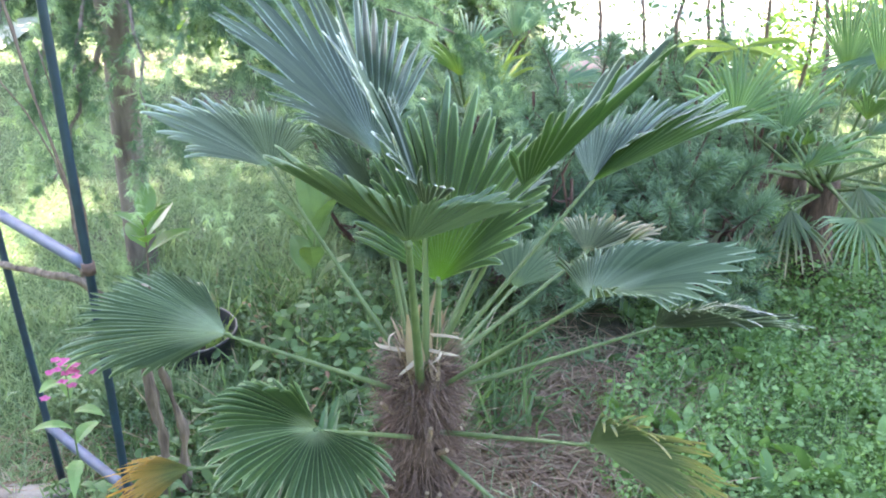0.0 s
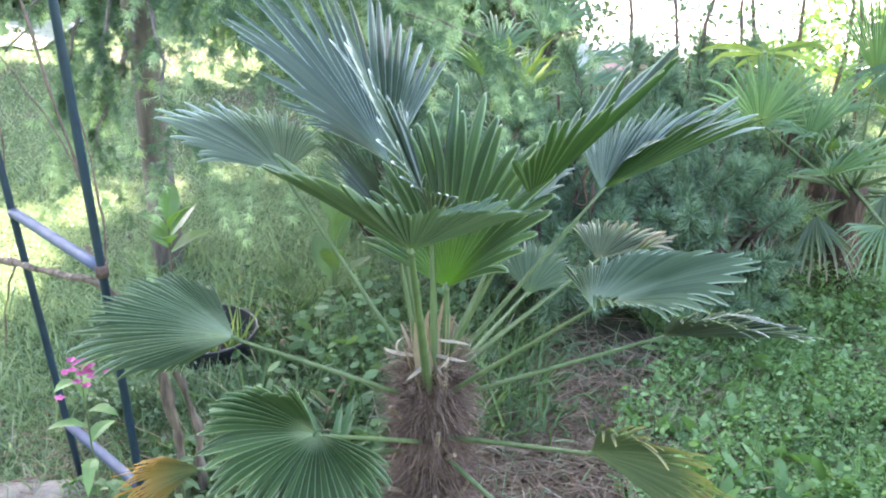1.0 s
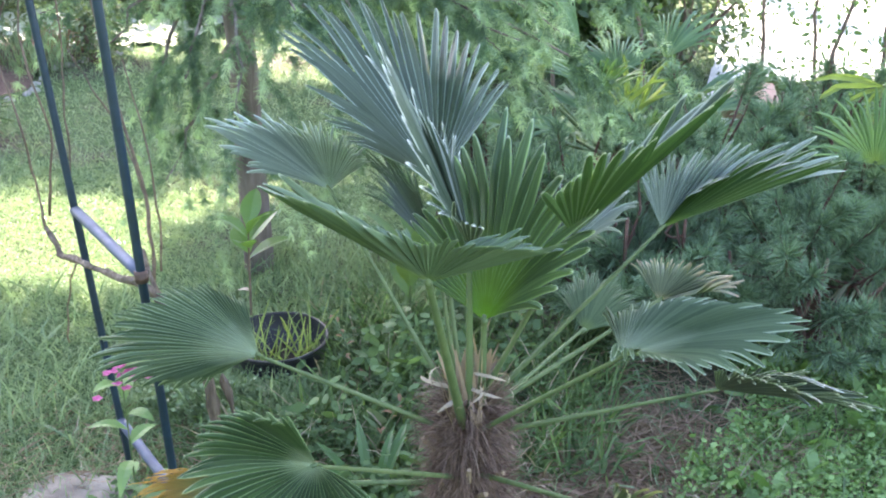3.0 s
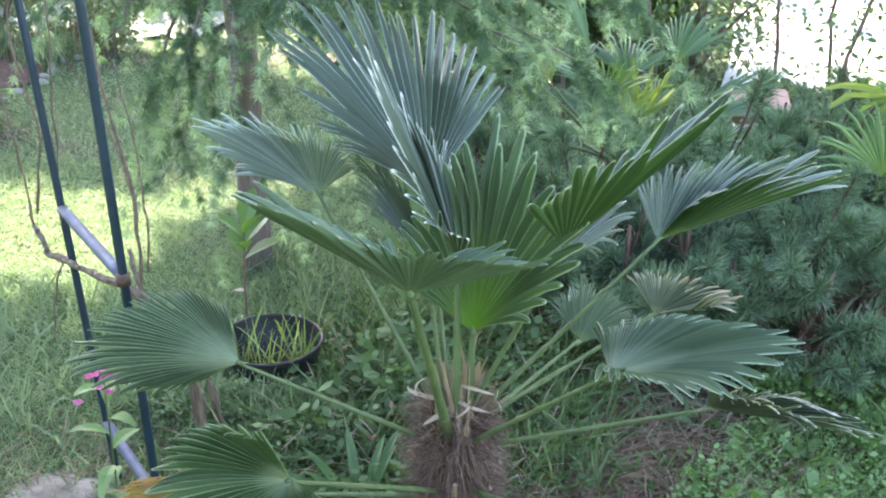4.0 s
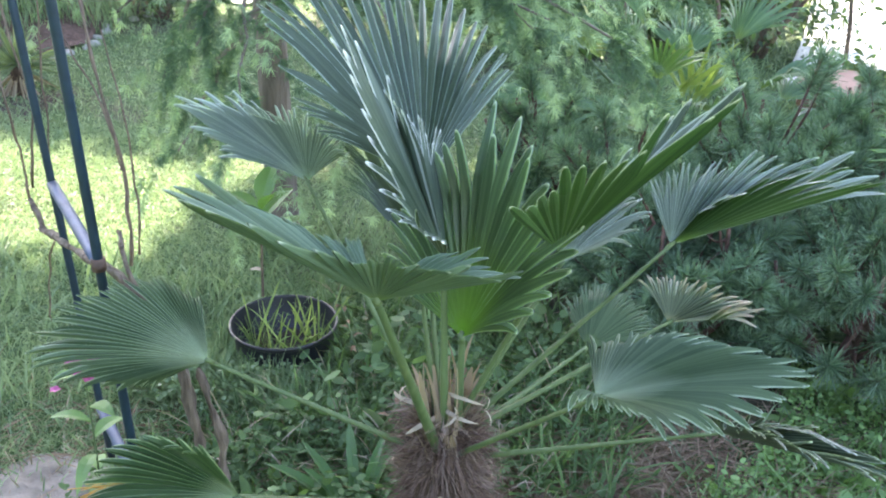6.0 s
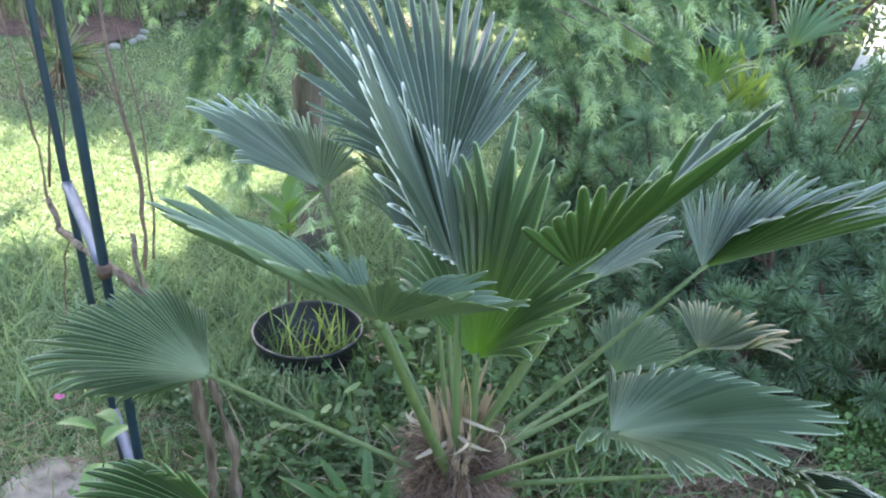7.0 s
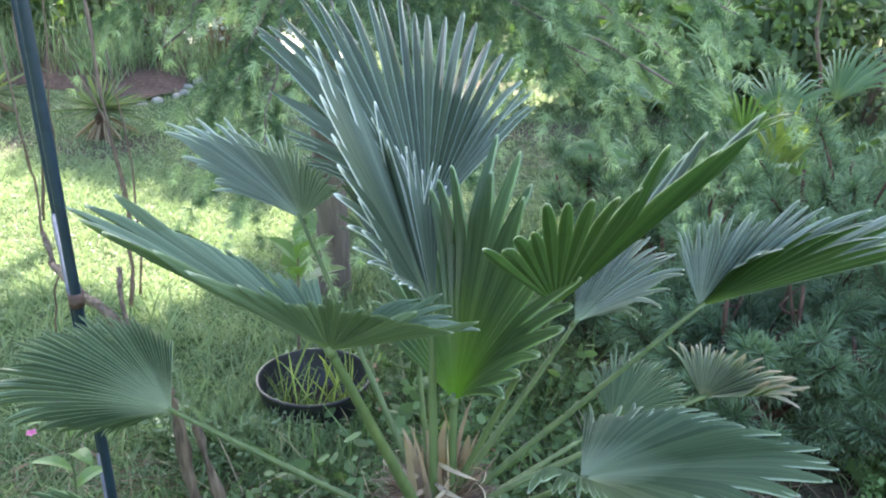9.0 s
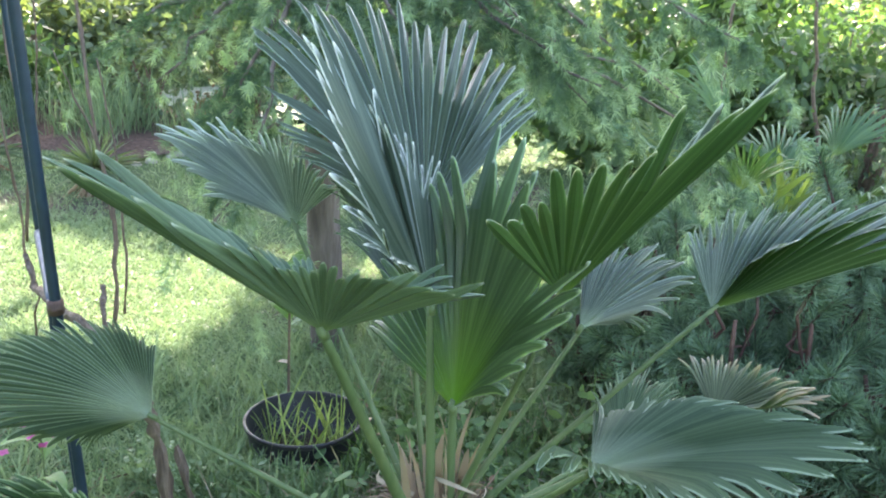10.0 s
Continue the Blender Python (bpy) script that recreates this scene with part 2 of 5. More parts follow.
def ground_material():
    m, nodes, links, p = nodes_of("garden_ground")
    fine = noise_tex(nodes, links, 30.0, 8.0)
    big = noise_tex(nodes, links, 1.3, 3.0)
    soil = ramp(nodes, links, fine, [(0.3, (0.035, 0.026, 0.018)), (0.7, (0.12, 0.09, 0.06))])
    moss = ramp(nodes, links, fine, [(0.3, (0.03, 0.06, 0.015)), (0.7, (0.1, 0.16, 0.05))])
    fac = ramp(nodes, links, big, [(0.34, (0, 0, 0)), (0.48, (1, 1, 1))])
    links.new(blend(nodes, links, fac, soil, moss), p.inputs["Base Color"])
    b = nodes.new("ShaderNodeBump")
    b.inputs["Strength"].default_value, b.inputs["Distance"].default_value = 0.8, 0.03
    links.new(fine, b.inputs["Height"])
    links.new(b.outputs[0], p.inputs["Normal"])
    p.inputs["Roughness"].default_value = 0.95
    return m


# ---- building helpers ----
def np_mesh(name, verts, quads, material, along=None, smooth=False, edge=None):
    me = bpy.data.meshes.new(name)
    verts, quads = np.asarray(verts, np.float32).reshape(-1, 3), np.asarray(quads, np.int32)
    k = quads.shape[1]
    me.vertices.add(len(verts))
    me.vertices.foreach_set("co", verts.ravel())
    me.loops.add(quads.size)
    me.loops.foreach_set("vertex_index", quads.ravel())
    me.polygons.add(len(quads))
    me.polygons.foreach_set("loop_start", np.arange(len(quads), dtype=np.int32) * k)
    me.polygons.foreach_set("use_smooth", np.full(len(quads), smooth))
    if along is not None:
        me.attributes.new("along", "FLOAT", "POINT").data.foreach_set("value", np.asarray(along, np.float32).ravel())
    if edge is not None:
        me.attributes.new("edge", "FLOAT", "POINT").data.foreach_set("value", np.asarray(edge, np.float32).ravel())
    me.update(calc_edges=True)
    me.materials.append(material)
    return me


def ribbons(mid, side):
    """Strips: mid (n, k, 3) the middle lines, side (n, k, 3) half the width."""
    n, k, _ = mid.shape
    verts = np.stack([mid - side, mid + side], 2).reshape(-1, 3)
    base = (np.arange(n)[:, None] * k + np.arange(k - 1)) * 2
    return verts, np.stack([base, base + 1, base + 3, base + 2], -1).reshape(-1, 4)


def unit(v):
    return v / np.maximum(np.linalg.norm(v, axis=-1, keepdims=True), 1e-9)


def blades(root, way, length, width, bend=0.3, rows=4, tipped=0.1, blunt=False):
    """Many thin blades from root along way, drooping by bend. Returns verts, quads, along."""
    n = len(root)
    s = np.linspace(0, 1, rows)
    way = unit(way)
    across = unit(np.cross(way, unit(rng.normal(size=(n, 3)))))
    mid = root[:, None] + way[:, None] * (np.asarray(length).reshape(-1, 1) * s)[..., None]
    mid[..., 2] -= (np.asarray(bend).reshape(-1, 1) * np.asarray(length).reshape(-1, 1) * s ** 2)
    taper = np.interp(s, [0, 0.35, 0.8, 1], [0.55, 1, 0.75 if not blunt else 1, tipped])
    side = across[:, None] * (np.asarray(width).reshape(-1, 1) * 0.5 * taper)[..., None]
    v, q = ribbons(mid, side)
    return v, q, np.repeat(np.tile(s, n), 2)


def merged(lots):
    verts, quads, along, base = [], [], [], 0
    for v, q, a in lots:
        verts.append(v), quads.append(q + base), along.append(a)
        base += len(v)
    return np.concatenate(verts), np.concatenate(quads), np.concatenate(along)


def tube(points, radii, sides=8):
    """A bent, tapering rod along points: verts and quads, closed by its small ends."""
    pts, radii = np.asarray(points, float), np.asarray(radii, float)
    tang = unit(np.gradient(pts, axis=0))
    ref = np.array([0.31, 0.17, 0.93]) if abs(tang[0, 2]) < 0.9 else np.array([1.0, 0.1, 0.0])
    u = unit(np.cross(tang, ref))
    w = np.cross(tang, u)
    a = np.linspace(0, 2 * np.pi, sides, endpoint=False)
    ring = pts[:, None] + radii[:, None, None] * (np.cos(a)[None, :, None] * u[:, None] + np.sin(a)[None, :, None] * w[:, None])
    v = ring.reshape(-1, 3)
    k = len(pts)
    i, j = np.meshgrid(np.arange(k - 1), np.arange(sides), indexing="ij")
    q = np.stack([i * sides + j, i * sides + (j + 1) % sides, (i + 1) * sides + (j + 1) % sides, (i + 1) * sides + j], -1).reshape(-1, 4)
    ends = np.concatenate([pts[:1], pts[-1:]])
    v = np.concatenate([v, ends])
    j = np.arange(0, sides, 2)
    cap0 = np.stack([np.full_like(j, k * sides), (j + 2) % sides, (j + 1) % sides, j], -1)
    top = (k - 1) * sides
    cap1 = np.stack([np.full_like(j, k * sides + 1), top + j, top + (j + 1) % sides, top + (j + 2) % sides], -1)
    return v, np.concatenate([q, cap0, cap1])


def bezier(a, b, c, n=10):
    s = np.linspace(0, 1, n)[:, None]
    return (1 - s) ** 2 * np.array(a) + 2 * s * (1 - s) * np.array(b) + s ** 2 * np.array(c)


def wiggly(points, n, amount, seed):
    """A smooth line through points, with n places and some unevenness."""
    p = np.asarray(points, float)
    s = np.linspace(0, len(p) - 1, n)
    line = np.stack([np.interp(s, np.arange(len(p)), p[:, k]) for k in range(3)], -1)
    r = np.random.default_rng(seed)
    bump = np.cumsum(r.normal(size=(n, 3)), 0)
    bump -= np.linspace(0, 1, n)[:, None] * bump[-1] + np.linspace(1, 0, n)[:, None] * bump[0]
    return line + amount * bump / math.sqrt(n)


def thing(name, place=(0, 0, 0), label="", category="", group="", kind=""):
    ob = new(name)
    ob.empty_display_size = 0.1
    ob.location = place
    return tagged(ob, label, category, group, kind)


def part(name, me, parent, label=""):
    """A mesh in world places as a part of a thing or part."""
    ob = new(name, me)
    ob.parent = parent
    root = parent
    at = Vector()
    while root is not None:
        at += root.location
        root = root.parent
    ob.location = -at
    return tagged(ob, label) if label else ob


def lone(name, me, label, category, kind="", group=""):
    return tagged(new(name, me), label, category, group, kind)


# ---- ground ----
def ground_height(x, y):
    return 0.02 * np.sin(1.3 * x + 0.4) * np.cos(1.1 * y) + 0.012 * np.sin(3.1 * x) * np.sin(2.7 * y + 1)


def make_ground():
    axis = np.concatenate([[-600, -150, -60, -25, -14], np.arange(-9, 9.01, 0.15), [14, 25, 60, 150, 600]])
    gx, gy = np.meshgrid(axis, axis + 3, indexing="ij")
    z = np.where((abs(gx) < 9.1) & (abs(gy - 3) < 9.1), ground_height(gx, gy), 0)
    v = np.stack([gx, gy, z], -1).reshape(-1, 3)
    n = len(axis)
    i, j = np.meshgrid(np.arange(n - 1), np.arange(n - 1), indexing="ij")
    q = np.stack([i * n + j, (i + 1) * n + j, (i + 1) * n + j + 1, i * n + j + 1], -1).reshape(-1, 4)
    lone("ground", np_mesh("ground", v, q, ground_material(), smooth=True), "brown garden soil with moss and thin grass", "ground", "structure")


make_ground()


def scatter(n, x0, x1, y0, y1):
    x, y = rng.uniform(x0, x1, n), rng.uniform(y0, y1, n)
    return np.stack([x, y, ground_height(x, y)], -1)


def upright(n, lean):
    v = rng.normal(size=(n, 3)) * lean
    v[:, 2] = 1
    return v


# ---- the palm ----
def knots(ribs, hub):
    """The ends of the leading ribs, from bearing, rise and length."""
    out = []
    for bearing, rise, length in ribs:
        b, r = radians(bearing), radians(rise)
        out.append((hub[0] + length * math.sin(b) * math.cos(r), hub[1] + length * math.cos(b) * math.cos(r), hub[2] + length * math.sin(r)))
    return np.array(out)


def along_knots(k, u):
    """Smooth curve through the knots; u from -1 to 1."""
    gaps = len(k) - 1
    k = np.concatenate([[2 * k[0] - k[1]], k, [2 * k[-1] - k[-2]]])
    s = np.clip((np.asarray(u) + 1) * gaps / 2, 0, gaps - 0.0001)
    i = s.astype(int)
    f = (s - i)[:, None]
    a, b, c, d = k[i], k[i + 1], k[i + 2], k[i + 3]
    return 0.5 * (2 * b + (c - a) * f + (2 * a - 5 * b + 4 * c - d) * f ** 2 + (3 * b - a - 3 * c + d) * f ** 3)


def fan_blade(hub, ribs, segments=38, split=0.66, pleat=0.75, arch=0.05, narrow=0.7, seed=1, tip_drop=0.008):
    """A pleated fan of stiff segments, joined near the stalk and free towards their blunt ends."""
    r = np.random.default_rng(seed)
    hub = np.array(hub, float)
    k = knots(ribs, hub)
    # spread the segments evenly over the fan's angle
    fine = np.linspace(-1, 1, 241)
    way = unit(along_knots(k, fine) - hub)
    swept = np.concatenate([[0], np.cumsum(np.linalg.norm(np.diff(way, axis=0), axis=1))])
    edge_u = np.interp(np.linspace(0, swept[-1], segments + 1), swept, fine)
    edge = along_knots(k, edge_u)
    mid = along_knots(k, (edge_u[:-1] + edge_u[1:]) / 2)
    reach = 1 + r.uniform(-0.05, 0.03, segments) - 0.1 * (r.uniform(size=segments) > 0.88)
    s = np.array([0.015, 0.18 * split, 0.36 * split, 0.54 * split, 0.72 * split, 0.92 * split, split, split + 0.3 * (1 - split), split + 0.6 * (1 - split), 0.95, 0.985, 1.0])
    cut = split + r.uniform(-0.06, 0.06, segments)
    verts, quads, along, normals = [], [], [], []
    span = np.linalg.norm(mid - hub, axis=1)
    for i in range(segments):
        a, b, m = edge[i] - hub, edge[i + 1] - hub, mid[i] - hub
        nrm = unit(np.cross(a, b))
        normals.append(nrm)
        twist = r.normal() * 0.016
        f = np.clip((s - cut[i]) / (1 - cut[i]), 0, 1)
        f[s < split - 0.07] = 0
        # free fingers keep their breadth while the spaces between them widen
        keep = np.minimum(1, cut[i] / s) * (1 - (1 - narrow) * f ** 2.2)
        keep[-3] *= 0.96
        keep[-2] *= r.uniform(0.6, 0.85)
        keep[-1] *= 0.18
        line = m * (s * reach[i])[:, None]
        half_a, half_b = (a - m) * s[:, None] * keep[:, None], (b - m) * s[:, None] * keep[:, None]
        width = np.linalg.norm(b - a) * s
        bow = np.zeros_like(line)
        bow[:, 2] = arch * span[i] * 4 * s * (1 - s) - tip_drop * np.clip((s - 0.75) / 0.25, 0, 1) ** 2 * r.uniform(0.2, 1.6)
        dip = nrm * (pleat * width * keep * (1 - 0.4 * f))[:, None]
        free = np.clip((s - cut[i]) / 0.4, 0, 1)[:, None] * nrm * twist
        c = hub + line + bow - dip + free
        left, right = hub + line + bow + half_a + free, hub + line + bow + half_b + free
        base = sum(len(x) for x in verts)
        verts.append(np.stack([left, c, right], 1).reshape(-1, 3))
        j = np.arange(len(s) - 1)[:, None] * 3 + base
        quads.append(np.concatenate([j + [0, 1, 4, 3], j + [1, 2, 5, 4]]))
        along.append(np.repeat(s, 3))
    edge = np.tile([1.0, 0.0, 1.0], len(s) * segments)
    v, q = np.concatenate(verts), np.concatenate(quads)
    return v, q, np.concatenate(along), edge, np.repeat(np.array(normals), len(s) * 3, 0)


def palm_leaf(palm, hub, ribs, root, sag=0.0, material=None, seed=1, label="", thick=0.0048, under=None, inner=None, **shape):
    """One leaf: pleated blade with a green underside and a paler upper side, and its stalk from the crown to the hub."""
    v, q, a, e, nrm = fan_blade(hub, ribs, seed=seed, **shape)
    root, hub = np.array(root), np.array(hub)
    if under:
        inner = np.array(inner if inner is not None else unit((root - hub) * [1, 1, 0]) + [0, 0, 0.9])
        upward = 1.0 if nrm.mean(0) @ inner > 0 else -1.0
        n = len(q)
        v, q = np.concatenate([v, v + nrm * 0.0011 * upward]), np.concatenate([q, q + len(v)])
        me = np_mesh("fan_leaf", v, q, under, np.tile(a, 2), edge=np.tile(e, 2))
        me.materials.append(material or PALM)
        me.polygons.foreach_set("material_index", np.repeat([0, 1], n).astype(np.int32))
    else:
        me = np_mesh("fan_leaf", v, q, material or PALM, a, edge=e)
    blade = part("fan_leaf", me, palm, label)
    middle = (root + hub) / 2 + np.array([0, 0, -sag])
    line = bezier(root, middle, hub + 0.012 * unit(knots(ribs, hub).mean(0) - hub), 12)
    v, q = tube(line, np.linspace(thick * 1.55, thick * 0.85, 12), 8)
    part("leaf_stalk", np_mesh("leaf_stalk", v, q, STALK, smooth=True), blade)
    # small pale knot where the ribs meet the stalk
    v, q = tube([hub - 0.01 * unit(hub - root), hub + 0.006 * unit(hub - root)], [thick * 1.0, thick * 1.1], 8)
    part("stalk_knot", np_mesh("stalk_knot", v, q, STALK, smooth=True), blade)
    return blade


PALM_X, PALM_Y = -0.045, 1.91
palm = thing("palm_tree", (PALM_X, PALM_Y, 0), "young fan palm with blue-green leaves and shaggy brown trunk", "palm tree")
# hub, leading ribs (bearing, rise, length), height of the stalk's root
LEAVES = {
    "A": ((-0.403, 1.715, 0.676), [(-96, -30, 0.106), (-112, -9, 0.23), (-109, 10, 0.302), (-67, 25, 0.221), (-32, 32, 0.136)], 0.43),
    "B": ((-0.205, 1.435, 0.657), [(130, 11, 0.169), (152, -1, 0.221), (-167, 3, 0.242), (-143, 18, 0.246), (-128, 26, 0.222), (-120, 46, 0.188), (-160, 65, 0.138)], 0.33),
    "C": ((-0.058, 1.612, 0.908), [(-40, 43, 0.1), (-78, 44, 0.131), (-98, 44, 0.193), (-117, 45, 0.278), (-131, 41, 0.347), (-141, 40, 0.366), (-150, 41, 0.366), (-159, 42, 0.33), (-164, 44, 0.28), (-172, 47, 0.21), (174, 50, 0.16), (160, 52, 0.145), (145, 52, 0.15), (130, 43, 0.19), (118, 33, 0.235), (106, 26, 0.26), (96, 29, 0.221), (82, 34, 0.174), (60, 42, 0.12)], 0.46),
    "D": ((-0.009, 1.892, 0.694), [(-71, 18, 0.205), (-46, 57, 0.311), (23, 78, 0.406), (112, 52, 0.363), (133, 30, 0.219)], 0.5),
    "P": ((-0.032, 1.866, 0.852), [(163, 34, 0.24), (-163, 50, 0.216), (-111, 66, 0.415), (-62, 61, 0.331), (-72, 73, 0.262), (-34, 52, 0.242), (-22, 32, 0.223)], 0.5),
    "E": ((-0.135, 2.065, 0.897), [(-139, 32, 0.227), (-82, 42, 0.46), (-25, 40, 0.462), (2, 36, 0.395), (33, 35, 0.282)], 0.5),
    "F": ((-0.351, 2.037, 0.883), [(-88, 9, 0.172), (-96, 31, 0.283), (-123, 63, 0.183), (127, 58, 0.151), (101, 38, 0.121)], 0.48),
    "G": ((0.156, 1.856, 0.904), [(-164, 37, 0.216), (180, 49, 0.253), (164, 53, 0.269), (140, 53, 0.279), (120, 53, 0.337), (103, 50, 0.415), (93, 52, 0.365), (76, 54, 0.289), (55, 53, 0.2), (31, 53, 0.154)], 0.52),
    "T": ((0.128, 2.054, 0.781), [(-18, 31, 0.165), (7, 33, 0.183), (37, 21, 0.23), (32, 1, 0.19), (10, -17, 0.153)], 0.5),
    "H": ((0.312, 2.085, 0.831), [(-68, 60, 0.112), (-35, 72, 0.135), (60, 76, 0.165), (84, 60, 0.21), (87, 48, 0.265), (88, 37, 0.33), (90, 26, 0.36), (98, 33, 0.345), (106, 41, 0.29), (114, 50, 0.22), (122, 58, 0.14)], 0.48),
    "I": ((0.322, 2.156, 0.635), [(-65, 46, 0.103), (-35, 67, 0.096), (50, 62, 0.099), (84, 45, 0.129), (98, 31, 0.165), (107, 24, 0.189), (119, 27, 0.186), (129, 29, 0.162)], 0.46),
    "J": ((0.258, 1.658, 0.779), [(-15, -3, 0.18), (49, 23, 0.185), (91, 19, 0.294), (131, 20, 0.215), (160, 29, 0.165), (187, 33, 0.19)], 0.44),
    "K": ((0.438, 1.916, 0.576), [(-170, 44, 0.167), (164, 38, 0.247), (143, 29, 0.274), (126, 20, 0.338), (130, 32, 0.256), (149, 39, 0.228), (173, 42, 0.174)], 0.42),
    "L": ((0.264, 1.581, 0.524), [(-179, 51, 0.201), (146, 30, 0.279), (134, 10, 0.277), (124, -10, 0.259), (113, -31, 0.203)], 0.34),
    "S": ((0.168, 2.191, 0.526), [(-40, 21, 0.124), (-13, 35, 0.153), (18, 32, 0.155), (44, 15, 0.157), (57, -5, 0.133)], 0.44),
    "Q": ((-0.116, 1.986, 0.779), [(-61, 26, 0.22), (-65, 40, 0.226), (-71, 52, 0.263), (-80, 63, 0.242), (-100, 73, 0.189)], 0.48),
    "M": ((-0.503, 1.725, 0.363), [(-152, -5, 0.147), (-149, 6, 0.188), (-147, 18, 0.203), (-143, 31, 0.194), (-146, 43, 0.144)], 0.3),
    "U": ((0.27, 1.5, 0.28), [(60, -10, 0.17), (100, -18, 0.22), (135, -25, 0.24), (170, -18, 0.22), (-150, -10, 0.17)], 0.3),
}
for number, (key, (hub, ribs, low)) in enumerate(LEAVES.items()):
    out = np.array([hub[0] - PALM_X, hub[1] - PALM_Y])
    out = out / np.linalg.norm(out) * 0.035
    palm_leaf(palm, hub, ribs, (PALM_X + out[0], PALM_Y + out[1], low), seed=number + 3,
              material={"I": PALM_BROWN, "J": PALM_SOFT, "A": PALM_SOFT, "H": PALM_SKYLIT, "F": PALM_SKYLIT, "G": PALM_GREY, "T": PALM_GREY, "C": PALM_SMOOTH, "P": PALM_FRAYED, "K": PALM_GREY, "S": PALM_SMOOTH, "B": PALM_DEEP, "L": PALM_FADED, "M": PALM_RUSTY}.get(key, PALM),
              label="fan leaf fading to yellow and brown" if key in "ILM" else "",
              thick={"C": 0.0068, "D": 0.006, "P": 0.0055}.get(key, 0.0038),
              under={"L": PALM_FADED, "M": PALM_RUSTY, "I": PALM_BROWN_UNDER, "C": PALM_SMOOTH, "P": PALM_FRAYED, "F": PALM_SKYLIT, "A": PALM_SOFT, "J": PALM_SOFT, "B": PALM_DEEP, "D": PALM_INNER, "K": PALM_GREY}.get(key, PALM_UNDER),
              inner={"D": (0, 1, 0), "P": (0.6, 0.8, 0), "B": (0, 0.8, -0.6), "H": (-1, -0.6, 0.3), "I": (0, -1, 0.2), "G": (0, 1, 0.2), "C": (0, 0.6, 0.8)}.get(key),
              arch=0.0 if key in "CPHIKG" else 0.04, segments={"J": 60, "A": 50, "K": 50, "D": 27, "T": 26, "G": 20, "H": 38, "I": 30, "P": 38, "E": 34, "C": 46}.get(key, 42),
              pleat={"H": 0.45, "C": 0.3, "G": 0.3, "L": 0.3, "K": 0.4, "D": 0.62, "E": 0.55, "P": 0.4}.get(key, 0.6), narrow=0.4,
              split={"D": 0.66, "C": 0.8, "G": 0.73, "H": 0.68, "J": 0.8, "A": 0.78, "B": 0.76, "K": 0.78, "E": 0.56, "P": 0.68, "F": 0.72}.get(key, 0.66))

